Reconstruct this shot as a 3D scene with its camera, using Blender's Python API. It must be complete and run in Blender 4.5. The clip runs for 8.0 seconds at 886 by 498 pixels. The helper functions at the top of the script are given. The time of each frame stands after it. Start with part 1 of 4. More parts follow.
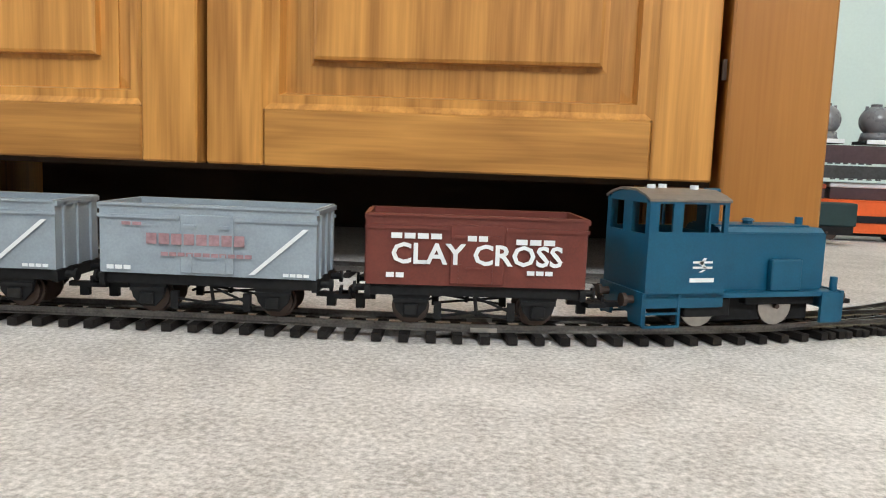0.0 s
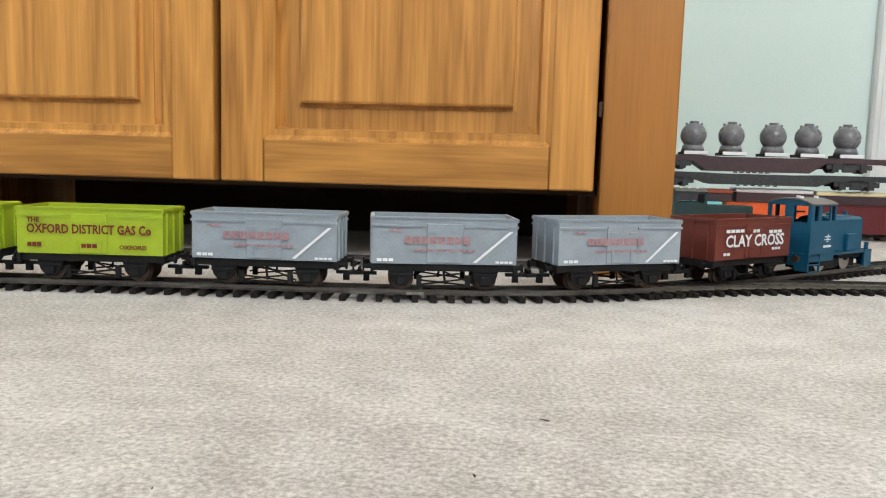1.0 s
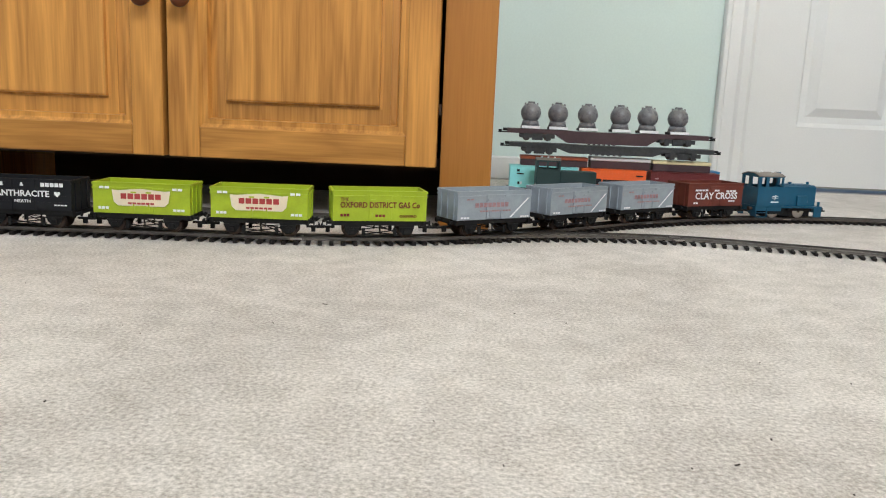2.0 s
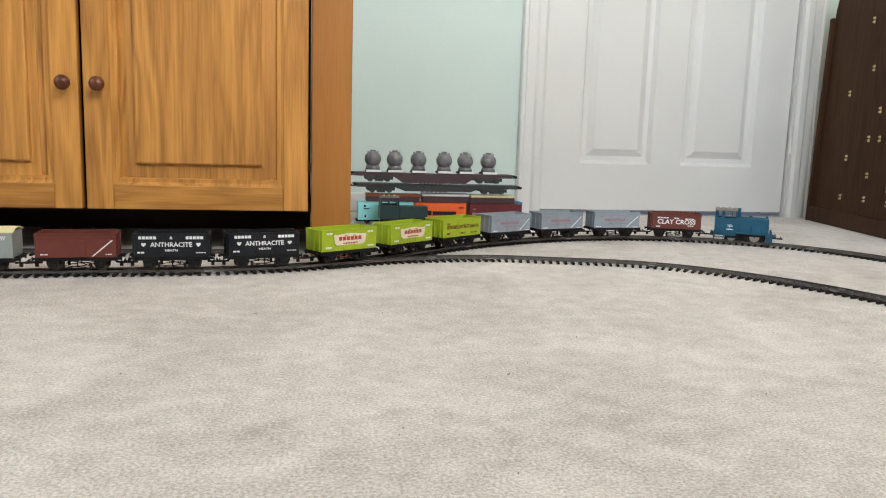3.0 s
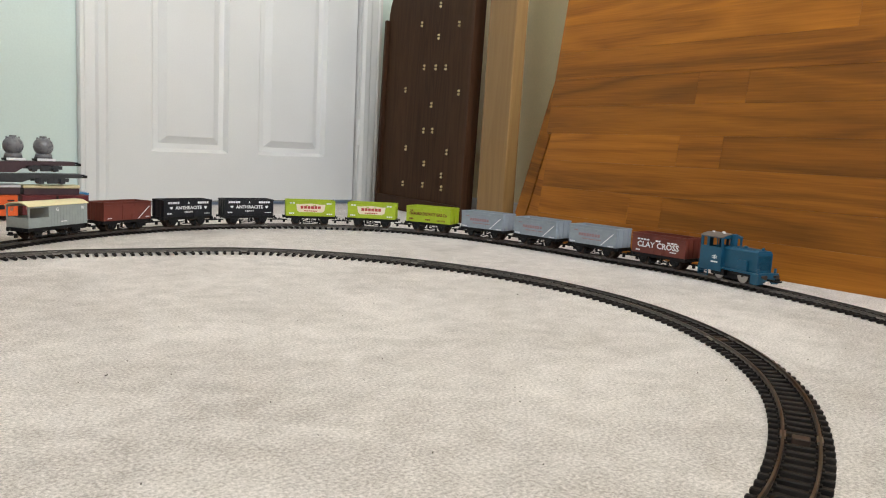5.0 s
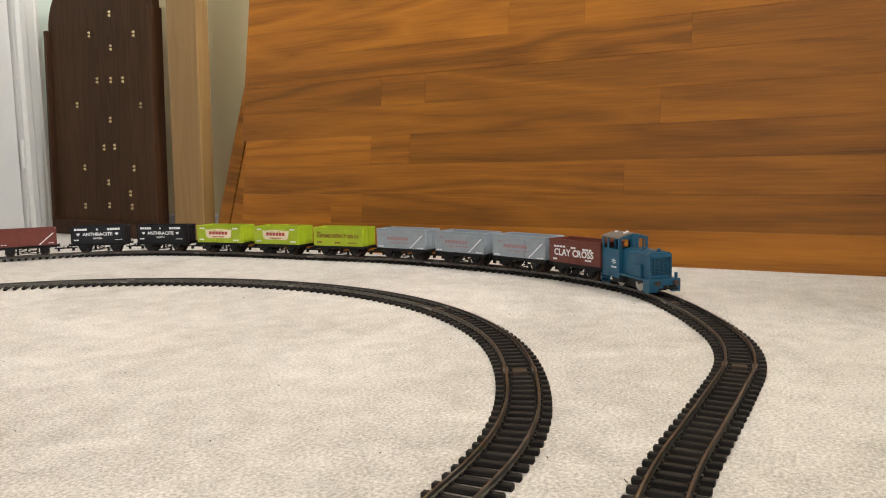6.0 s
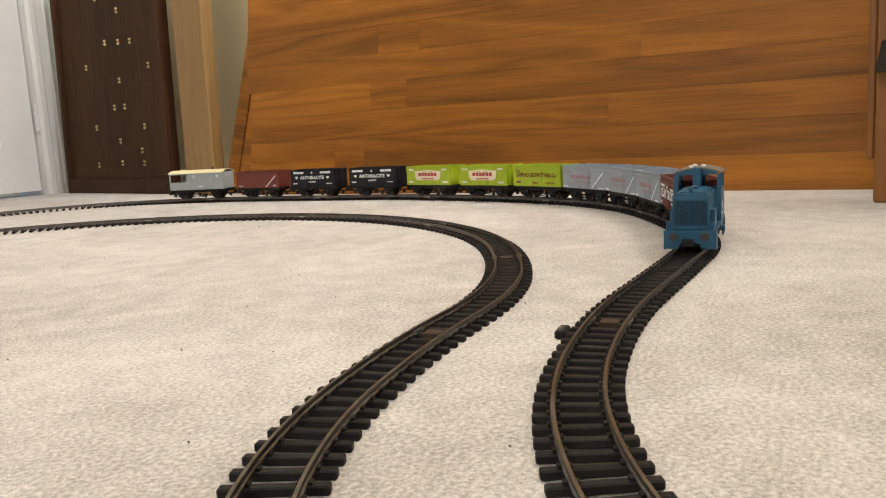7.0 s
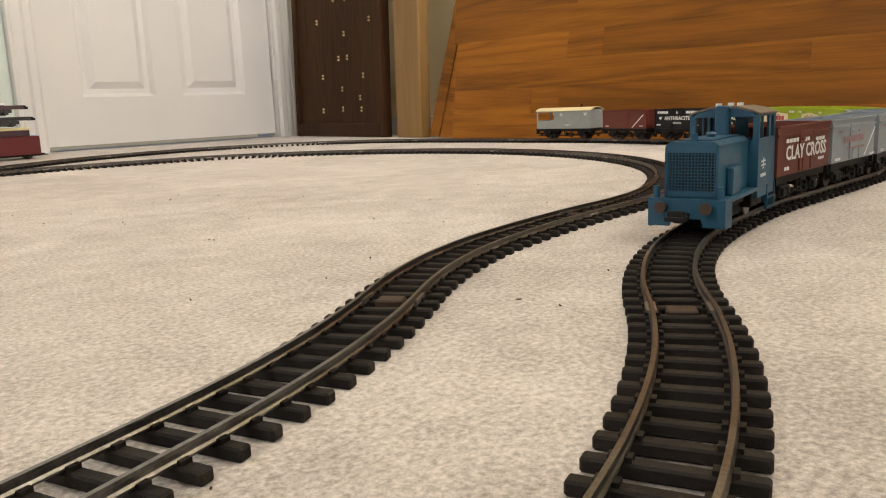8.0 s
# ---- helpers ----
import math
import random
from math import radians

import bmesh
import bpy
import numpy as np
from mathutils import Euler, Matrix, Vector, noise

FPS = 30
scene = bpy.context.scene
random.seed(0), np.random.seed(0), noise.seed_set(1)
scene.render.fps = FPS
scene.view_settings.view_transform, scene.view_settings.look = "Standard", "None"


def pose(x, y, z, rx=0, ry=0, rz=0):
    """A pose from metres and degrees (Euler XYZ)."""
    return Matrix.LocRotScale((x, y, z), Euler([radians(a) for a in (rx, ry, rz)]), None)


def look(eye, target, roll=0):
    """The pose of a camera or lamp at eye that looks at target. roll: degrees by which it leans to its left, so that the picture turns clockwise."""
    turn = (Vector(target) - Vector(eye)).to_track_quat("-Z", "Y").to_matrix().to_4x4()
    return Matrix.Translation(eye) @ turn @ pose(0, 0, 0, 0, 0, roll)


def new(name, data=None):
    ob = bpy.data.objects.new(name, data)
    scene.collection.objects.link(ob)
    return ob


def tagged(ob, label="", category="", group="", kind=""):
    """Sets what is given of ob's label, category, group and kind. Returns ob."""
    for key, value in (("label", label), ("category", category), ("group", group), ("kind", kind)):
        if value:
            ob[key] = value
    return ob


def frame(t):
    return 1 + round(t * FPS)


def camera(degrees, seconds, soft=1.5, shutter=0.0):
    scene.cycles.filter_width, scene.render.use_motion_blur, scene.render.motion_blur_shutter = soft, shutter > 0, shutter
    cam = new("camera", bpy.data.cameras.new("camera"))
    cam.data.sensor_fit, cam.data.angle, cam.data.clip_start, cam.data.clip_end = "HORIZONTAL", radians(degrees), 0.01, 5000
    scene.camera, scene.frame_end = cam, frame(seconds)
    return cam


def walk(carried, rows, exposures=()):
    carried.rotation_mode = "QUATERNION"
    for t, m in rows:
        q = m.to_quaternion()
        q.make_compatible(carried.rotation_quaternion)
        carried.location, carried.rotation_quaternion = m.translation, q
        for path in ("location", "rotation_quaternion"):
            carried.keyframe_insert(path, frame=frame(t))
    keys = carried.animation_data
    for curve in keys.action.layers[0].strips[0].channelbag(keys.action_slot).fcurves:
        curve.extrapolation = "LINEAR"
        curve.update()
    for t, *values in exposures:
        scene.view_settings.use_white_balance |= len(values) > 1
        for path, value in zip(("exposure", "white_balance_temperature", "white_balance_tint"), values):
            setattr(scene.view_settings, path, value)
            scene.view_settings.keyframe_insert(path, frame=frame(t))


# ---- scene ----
cam = camera(59.55, 8.0, soft=1.1)
PATH = [
    (0.0, (-0.118, -0.409, 0.080), (-0.298, 1.568, -0.163), 2.1),
    (0.5, (-0.107, -0.426, 0.082), (-0.262, 1.552, -0.171), 2.3),
    (1.0, (-0.071, -0.570, 0.091), (-0.235, 1.410, -0.137), 1.6),
    (1.2, (-0.051, -0.601, 0.099), (-0.220, 1.376, -0.152), 1.8),
    (2.3, (0.060, -0.903, 0.161), (0.091, 1.061, -0.213), 3.0),
    (2.5, (0.039, -0.953, 0.177), (0.185, 1.008, -0.185), 3.1),
    (3.0, (-0.003, -1.103, 0.191), (0.341, 0.845, -0.105), 1.8),
    (3.5, (0.001, -1.097, 0.187), (0.513, 0.814, -0.103), 0.2),
    (4.0, (0.004, -1.077, 0.178), (0.774, 0.741, -0.137), -0.7),
    (4.5, (-0.004, -1.067, 0.167), (0.985, 0.640, -0.162), 2.2),
    (5.0, (-0.011, -1.053, 0.165), (1.297, 0.438, -0.091), 2.8),
    (5.2, (-0.017, -1.047, 0.168), (1.429, 0.316, -0.055), 1.9),
    (6.3, (-0.088, -1.065, 0.143), (1.733, -0.275, -0.107), -1.9),
    (6.5, (-0.104, -1.075, 0.136), (1.716, -0.291, -0.133), -2.4),
    (7.0, (-0.145, -1.099, 0.112), (1.625, -0.218, -0.193), -3.2),
    (7.5, (-0.183, -1.138, 0.092), (1.458, -0.044, -0.242), -2.9),
    (8.0, (-0.204, -1.170, 0.076), (1.264, 0.137, -0.291), -2.3),
]
walk(cam, [(t, look(e, g, r)) for t, e, g, r in PATH], exposures=[(0.0, 0.07, 6100, 9), (3.0, -0.17, 6300, 11), (5.0, -0.16, 6400, 12), (6.5, 0.08, 7050, 15), (7.5, -0.12, 7100, 17), (8.0, -0.18, 7550, 18)])

# ---- world and lights ----
ELEV, AZI = 38.0, 150.0
world = bpy.data.worlds.new("world")
scene.world = world
world.use_nodes = True
wn = world.node_tree
sky = wn.nodes.new("ShaderNodeTexSky")
sky.sky_type, sky.sun_disc = "NISHITA", False
sky.sun_elevation, sky.sun_rotation = radians(ELEV), radians(AZI)
wn.links.new(sky.outputs[0], wn.nodes["Background"].inputs[0])
wn.nodes["Background"].inputs[1].default_value = 0.12


def window_light(name, at, turn, w, h, power, colour):
    data = bpy.data.lights.new(name, "AREA")
    data.shape, data.size, data.size_y, data.energy, data.color = "RECTANGLE", w, h, power, colour
    ob = new(name, data)
    ob.matrix_world = pose(*at, *turn)
    return ob


window_light("window_light_south", (0.75, -2.16, 1.6), (90, 0, 0), 1.05, 1.1, 80, (0.93, 0.97, 1.0))
window_light("window_light_west", (-2.44, -0.75, 1.5), (90, 0, -90), 1.15, 1.15, 22, (0.95, 0.98, 1.0))

# ---- materials ----
MATS = {}


def mat(name, base, rough=0.5, metal=0.0, vary=0.15, scale=60.0, fine=400.0, bump=0.1, stretch=(1, 1, 1), island=0.0, spec=0.5):
    """A paint, plastic or metal with blotches, grain, relief and a little change from piece to piece."""
    if name in MATS:
        return MATS[name]
    m = bpy.data.materials.new(name)
    m.use_nodes = True
    nt = m.node_tree
    n, ln = nt.nodes, nt.links
    b = n["Principled BSDF"]
    b.inputs["Metallic"].default_value = metal
    b.inputs["Specular IOR Level"].default_value = spec
    tc = n.new("ShaderNodeTexCoord")
    mp = n.new("ShaderNodeMapping")
    mp.inputs["Scale"].default_value = stretch
    ln.new(tc.outputs["Object"], mp.inputs[0])
    a = n.new("ShaderNodeTexNoise")
    a.inputs["Scale"].default_value, a.inputs["Detail"].default_value = scale, 5
    c = n.new("ShaderNodeTexNoise")
    c.inputs["Scale"].default_value, c.inputs["Detail"].default_value = fine, 3
    ln.new(mp.outputs[0], a.inputs[0])
    ln.new(mp.outputs[0], c.inputs[0])
    mix = n.new("ShaderNodeMix")
    mix.data_type = "RGBA"
    dark = tuple(v * (1 - vary) for v in base)
    lite = tuple(min(1, v * (1 + vary)) for v in base)
    mix.inputs[6].default_value, mix.inputs[7].default_value = (*dark, 1), (*lite, 1)
    add = n.new("ShaderNodeMath")
    add.operation = "ADD"
    half = n.new("ShaderNodeMath")
    half.operation = "MULTIPLY_ADD"
    half.inputs[1].default_value, half.inputs[2].default_value = 0.9, -0.2
    ln.new(c.outputs[0], half.inputs[0])
    ln.new(a.outputs[0], add.inputs[0])
    ln.new(half.outputs[0], add.inputs[1])
    sub = n.new("ShaderNodeMath")
    sub.operation = "MULTIPLY_ADD"
    sub.inputs[1].default_value, sub.inputs[2].default_value = 1.6, -0.75
    ln.new(add.outputs[0], sub.inputs[0])
    ln.new(sub.outputs[0], mix.inputs[0])
    out = mix.outputs[2]
    if island:
        info = n.new("ShaderNodeObjectInfo")
        hsv = n.new("ShaderNodeHueSaturation")
        ma = n.new("ShaderNodeMath")
        ma.operation = "MULTIPLY_ADD"
        ma.inputs[1].default_value, ma.inputs[2].default_value = 2 * island, 1 - island
        ln.new(info.outputs["Random"], ma.inputs[0])
        ln.new(ma.outputs[0], hsv.inputs["Value"])
        ln.new(out, hsv.inputs["Color"])
        out = hsv.outputs[0]
    ln.new(out, b.inputs["Base Color"])
    rr = n.new("ShaderNodeMath")
    rr.operation = "MULTIPLY_ADD"
    rr.inputs[1].default_value, rr.inputs[2].default_value = 0.25, rough - 0.12
    ln.new(a.outputs[0], rr.inputs[0])
    ln.new(rr.outputs[0], b.inputs["Roughness"])
    if bump:
        bp = n.new("ShaderNodeBump")
        bp.inputs["Strength"].default_value, bp.inputs["Distance"].default_value = bump, 0.0006
        ln.new(c.outputs[0], bp.inputs["Height"])
        ln.new(bp.outputs[0], b.inputs["Normal"])
    MATS[name] = m
    return m


def wood(name, light, dark, axis="z", rough=0.42, ring=14.0, tone=0.12, lit=0.5, spec=0.4):
    """Wood with cathedral grain and fine pores along an axis, varied from board to board."""
    if name in MATS:
        return MATS[name]
    m = bpy.data.materials.new(name)
    m.use_nodes = True
    nt = m.node_tree
    n, ln = nt.nodes, nt.links
    b = n["Principled BSDF"]
    tc = n.new("ShaderNodeTexCoord")
    info = n.new("ShaderNodeObjectInfo")
    shift = n.new("ShaderNodeVectorMath")
    shift.operation = "MULTIPLY_ADD"
    comb = n.new("ShaderNodeCombineXYZ")
    for i in range(3):
        ln.new(info.outputs["Random"], comb.inputs[i])
    shift.inputs[1].default_value = (3.1, 5.7, 4.3)
    ln.new(comb.outputs[0], shift.inputs[0])
    ln.new(tc.outputs["Object"], shift.inputs[2])
    mp = n.new("ShaderNodeMapping")
    sc = {"x": (0.09, 1, 1), "y": (1, 0.09, 1), "z": (1, 1, 0.09)}[axis]
    mp.inputs["Scale"].default_value = sc
    ln.new(shift.outputs[0], mp.inputs[0])
    a = n.new("ShaderNodeTexNoise")
    a.inputs["Scale"].default_value, a.inputs["Detail"].default_value, a.inputs["Distortion"].default_value = ring, 3, 0.6
    ln.new(mp.outputs[0], a.inputs[0])
    rings = n.new("ShaderNodeMath")
    rings.operation = "MULTIPLY"
    rings.inputs[1].default_value = 16.0
    ln.new(a.outputs[0], rings.inputs[0])
    fr = n.new("ShaderNodeMath")
    fr.operation = "PINGPONG"
    fr.inputs[1].default_value = 1.0
    ln.new(rings.outputs[0], fr.inputs[0])
    mp2 = n.new("ShaderNodeMapping")
    mp2.inputs["Scale"].default_value = tuple(1 if v == 1 else 0.035 for v in sc)
    ln.new(shift.outputs[0], mp2.inputs[0])
    p = n.new("ShaderNodeTexNoise")
    p.inputs["Scale"].default_value, p.inputs["Detail"].default_value = 420, 4
    ln.new(mp2.outputs[0], p.inputs[0])
    big = n.new("ShaderNodeTexNoise")
    big.inputs["Scale"].default_value = 7
    ln.new(mp.outputs[0], big.inputs[0])
    s1 = n.new("ShaderNodeMath")
    s1.operation = "MULTIPLY_ADD"
    s1.inputs[1].default_value = 0.36
    ln.new(fr.outputs[0], s1.inputs[0])
    s2 = n.new("ShaderNodeMath")
    s2.operation = "MULTIPLY_ADD"
    s2.inputs[1].default_value, s2.inputs[2].default_value = 0.62, -0.56 + lit * 0.5
    ln.new(p.outputs[0], s2.inputs[0])
    ln.new(s2.outputs[0], s1.inputs[2])
    s3 = n.new("ShaderNodeMath")
    s3.operation = "MULTIPLY_ADD"
    s3.inputs[1].default_value = 0.8
    ln.new(big.outputs[0], s3.inputs[0])
    ln.new(s1.outputs[0], s3.inputs[2])
    mix = n.new("ShaderNodeMix")
    mix.data_type = "RGBA"
    mix.inputs[6].default_value, mix.inputs[7].default_value = (*dark, 1), (*light, 1)
    ln.new(s3.outputs[0], mix.inputs[0])
    hsv = n.new("ShaderNodeHueSaturation")
    ma = n.new("ShaderNodeMath")
    ma.operation = "MULTIPLY_ADD"
    ma.inputs[1].default_value, ma.inputs[2].default_value = 2 * tone, 1 - tone
    ln.new(info.outputs["Random"], ma.inputs[0])
    ln.new(ma.outputs[0], hsv.inputs["Value"])
    ln.new(mix.outputs[2], hsv.inputs["Color"])
    ln.new(hsv.outputs[0], b.inputs["Base Color"])
    b.inputs["Roughness"].default_value = rough
    b.inputs["Specular IOR Level"].default_value = spec
    bp = n.new("ShaderNodeBump")
    bp.inputs["Strength"].default_value, bp.inputs["Distance"].default_value = 0.25, 0.0005
    ln.new(p.outputs[0], bp.inputs["Height"])
    ln.new(bp.outputs[0], b.inputs["Normal"])
    MATS[name] = m
    return m


def carpet_material():
    m = bpy.data.materials.new("carpet")
    m.use_nodes = True
    nt = m.node_tree
    n, ln = nt.nodes, nt.links
    b = n["Principled BSDF"]
    b.inputs["Roughness"].default_value = 0.95
    b.inputs["Specular IOR Level"].default_value = 0.15
    b.inputs["Sheen Weight"].default_value = 0.25
    tc = n.new("ShaderNodeTexCoord")
    tuft = n.new("ShaderNodeTexNoise")
    tuft.inputs["Scale"].default_value, tuft.inputs["Detail"].default_value, tuft.inputs["Roughness"].default_value = 430, 6, 0.75
    mid = n.new("ShaderNodeTexNoise")
    mid.inputs["Scale"].default_value, mid.inputs["Detail"].default_value = 42, 5
    wear = n.new("ShaderNodeTexNoise")
    wear.inputs["Scale"].default_value, wear.inputs["Detail"].default_value, wear.inputs["Distortion"].default_value = 5.5, 5, 0.8
    for t in (tuft, mid, wear):
        ln.new(tc.outputs["Object"], t.inputs[0])
    s = n.new("ShaderNodeMath")
    s.operation = "MULTIPLY_ADD"
    s.inputs[1].default_value = 1.68
    ln.new(tuft.outputs[0], s.inputs[0])
    k = n.new("ShaderNodeMath")
    k.operation = "MULTIPLY_ADD"
    k.inputs[1].default_value, k.inputs[2].default_value = 0.38, -0.76
    ln.new(mid.outputs[0], k.inputs[0])
    w = n.new("ShaderNodeMath")
    w.operation = "MULTIPLY_ADD"
    w.inputs[1].default_value = 0.46
    ln.new(wear.outputs[0], w.inputs[0])
    ln.new(k.outputs[0], w.inputs[2])
    ln.new(w.outputs[0], s.inputs[2])
    total = s.outputs[0]
    for (cx, cy), radius, width, depth in (((0.07, -0.65), 0.055, 0.016, 0.13), ((-0.03, -0.62), 0.0, 0.05, 0.22), ((0.20, -0.60), 0.0, 0.06, 0.14)):
        dist = n.new("ShaderNodeVectorMath")
        dist.operation = "DISTANCE"
        dist.inputs[1].default_value = (cx, cy, 0)
        ln.new(tc.outputs["Object"], dist.inputs[0])
        off = n.new("ShaderNodeMath")
        off.operation = "SUBTRACT"
        off.inputs[1].default_value = radius
        ln.new(dist.outputs["Value"], off.inputs[0])
        near = n.new("ShaderNodeMath")
        near.operation = "ABSOLUTE"
        ln.new(off.outputs[0], near.inputs[0])
        fall = n.new("ShaderNodeMapRange")
        fall.interpolation_type = "SMOOTHSTEP"
        fall.inputs["From Max"].default_value, fall.inputs["To Min"].default_value, fall.inputs["To Max"].default_value = width, depth, 0.0
        ln.new(near.outputs[0], fall.inputs["Value"])
        mott = n.new("ShaderNodeTexNoise")
        mott.inputs["Scale"].default_value, mott.inputs["Detail"].default_value = 26 + 9 * radius / 0.05, 3
        ln.new(tc.outputs["Object"], mott.inputs[0])
        cut = n.new("ShaderNodeMapRange")
        cut.inputs["From Min"].default_value, cut.inputs["From Max"].default_value = 0.38, 0.66
        ln.new(mott.outputs[0], cut.inputs["Value"])
        part_of = n.new("ShaderNodeMath")
        part_of.operation = "MULTIPLY"
        ln.new(fall.outputs[0], part_of.inputs[0])
        ln.new(cut.outputs[0], part_of.inputs[1])
        less = n.new("ShaderNodeMath")
        less.operation = "SUBTRACT"
        ln.new(total, less.inputs[0])
        ln.new(part_of.outputs[0], less.inputs[1])
        total = less.outputs[0]
    ramp = n.new("ShaderNodeValToRGB")
    ramp.color_ramp.elements[0].position, ramp.color_ramp.elements[1].position = 0.26, 0.76
    ramp.color_ramp.elements[0].color, ramp.color_ramp.elements[1].color = (0.325, 0.287, 0.262, 1), (0.80, 0.742, 0.712, 1)
    ln.new(total, ramp.inputs[0])
    ln.new(ramp.outputs[0], b.inputs["Base Color"])
    bp = n.new("ShaderNodeBump")
    bp.inputs["Strength"].default_value, bp.inputs["Distance"].default_value = 0.32, 0.0010
    ln.new(tuft.outputs[0], bp.inputs["Height"])
    ln.new(bp.outputs[0], b.inputs["Normal"])
    return m


CARPET = carpet_material()
OAK_L, OAK_D = (0.72, 0.345, 0.082), (0.19, 0.064, 0.010)
OAK_V = wood("oak upright", OAK_L, OAK_D, "z")
OAK_H = wood("oak across", OAK_L, OAK_D, "x")
OAK_POST = wood("oak post", (0.44, 0.185, 0.036), (0.25, 0.085, 0.013), "z", ring=6)
BOARD = wood("table boards", (0.44, 0.155, 0.012), (0.085, 0.024, 0.002), "x", 0.5, 9, 0.24, spec=0.25)
PALE_WOOD = wood("pale plank", (0.34, 0.195, 0.068), (0.22, 0.115, 0.034), "z", 0.5)
CHAIR_WOOD = wood("chair frame wood", (0.30, 0.12, 0.028), (0.18, 0.065, 0.014), "z", 0.4)
DARK_WOOD = wood("dark stained wood", (0.075, 0.036, 0.016), (0.026, 0.011, 0.005), "z", 0.65, 20, spec=0.12)
DARK_EDGE = wood("dark edge wood", (0.075, 0.032, 0.014), (0.03, 0.012, 0.006), "z", 0.6, spec=0.15)
# near-black brown: the shade under the cabinet is put into this colour
SHADOW_WOOD = mat("shade-dark back board", (0.05, 0.028, 0.015), 0.8, bump=0.1)
WALL = mat("pale green wall paint", (0.60, 0.70, 0.66), 0.85, vary=0.04, scale=4, fine=260, bump=0.25)
CREAM = mat("cream wall paint", (0.85, 0.72, 0.45), 0.85, vary=0.05, scale=4, fine=260, bump=0.25)
WHITE = mat("white gloss paint", (0.70, 0.70, 0.69), 0.35, vary=0.03, scale=6, fine=300, bump=0.08)
CEIL = mat("ceiling paint", (0.80, 0.79, 0.76), 0.9, vary=0.03, scale=4)
PLASTER = mat("room wall paint", (0.72, 0.72, 0.66), 0.9, vary=0.04, scale=4)
BRASS = mat("brass pins", (0.62, 0.50, 0.28), 0.35, 0.9, bump=0)
SLEEPER = mat("black sleeper plastic", (0.014, 0.011, 0.010), 0.6, spec=0.25, vary=0.4, scale=300, fine=1500, bump=0.3, island=0.3)
RAIL = mat("dull nickel rail", (0.18, 0.168, 0.160), 0.33, 0.9, vary=0.35, scale=90, fine=900, bump=0.1)
RUST = mat("brown power clip", (0.045, 0.022, 0.012), 0.6, vary=0.3)
BLACKP = mat("black chassis plastic", (0.010, 0.010, 0.011), 0.6, spec=0.25, vary=0.35, scale=200, bump=0.2)
STEEL = mat("bright wheel steel", (0.42, 0.40, 0.38), 0.3, 0.9, bump=0)
BUFFER = mat("dull brown buffer", (0.07, 0.045, 0.035), 0.5, 0.3)
BLUE = mat("rail blue plastic", (0.005, 0.082, 0.158), 0.40, vary=0.12, scale=150, fine=1200, bump=0.06)
ROOFG = mat("grey brown roof", (0.17, 0.145, 0.125), 0.45, vary=0.15, scale=150)
GREYW = mat("grey wagon plastic", (0.29, 0.335, 0.385), 0.5, vary=0.1, scale=150, fine=1200, bump=0.06, island=0.03)
BROWNW = mat("bauxite wagon plastic", (0.145, 0.030, 0.020), 0.5, vary=0.15, scale=150, fine=1200, bump=0.06)
LIME = mat("lime wagon plastic", (0.36, 0.47, 0.018), 0.45, vary=0.1, scale=150, fine=1200, bump=0.06)
BLACKW = mat("black wagon plastic", (0.009, 0.010, 0.014), 0.5, spec=0.3, vary=0.25, scale=150, fine=1200, bump=0.06)
VANG = mat("brake van grey", (0.30, 0.335, 0.33), 0.5, vary=0.08, scale=150, bump=0.06)
CREAMR = mat("cream roof plastic", (0.80, 0.70, 0.42), 0.5, vary=0.06)
WHITEI = mat("white print", (0.80, 0.82, 0.84), 0.5, vary=0.05, bump=0)
REDI = mat("red print", (0.42, 0.045, 0.045), 0.5, vary=0.1, bump=0)
FADED = mat("faded red print", (0.35, 0.205, 0.225), 0.5, vary=0.25, scale=600, bump=0)
MAROON = mat("maroon print", (0.17, 0.015, 0.012), 0.5, vary=0.1, bump=0)
CREAMI = mat("cream print", (0.78, 0.68, 0.52), 0.5, vary=0.05, bump=0)
CYAN = mat("turquoise container", (0.30, 0.78, 0.80), 0.5, vary=0.06, scale=90)
ORANGE = mat("orange container", (0.80, 0.125, 0.018), 0.5, vary=0.06, scale=90)
DKRED = mat("dark red container", (0.12, 0.012, 0.014), 0.5, vary=0.1, scale=90)
ORANGEB = mat("orange brown roof", (0.34, 0.075, 0.03), 0.5, vary=0.1, scale=90)
SKYB = mat("blue container", (0.02, 0.20, 0.42), 0.5, vary=0.1, scale=90)
TANKG = mat("grey tank plastic", (0.17, 0.17, 0.185), 0.28, vary=0.1, scale=120)
FLATM = mat("maroon grey deck", (0.060, 0.030, 0.036), 0.5, vary=0.2, scale=120)
IRONG = mat("dark grey bogie", (0.035, 0.037, 0.040), 0.45, vary=0.3, scale=200)
DKGREEN = mat("dark green plastic", (0.015, 0.04, 0.042), 0.4, vary=0.15)
KNOB = wood("turned knob wood", (0.16, 0.05, 0.018), (0.08, 0.022, 0.008), "z", 0.3, 30)
FABRIC = mat("dark brown fabric", (0.030, 0.022, 0.016), 0.9, vary=0.3, scale=200)
LINT = mat("dark lint", (0.05, 0.035, 0.03), 0.9)


# ---- mesh helpers ----
def box(bm, x0, x1, y0, y1, z0, z1, bev=0.0):
    r = bmesh.ops.create_cube(bm, size=1.0, matrix=Matrix.LocRotScale(((x0 + x1) / 2, (y0 + y1) / 2, (z0 + z1) / 2), None, (abs(x1 - x0), abs(y1 - y0), abs(z1 - z0))))
    if bev:
        es = list({e for v in r["verts"] for e in v.link_edges})
        bmesh.ops.bevel(bm, geom=es, offset=bev, segments=1, affect="EDGES", profile=0.5)


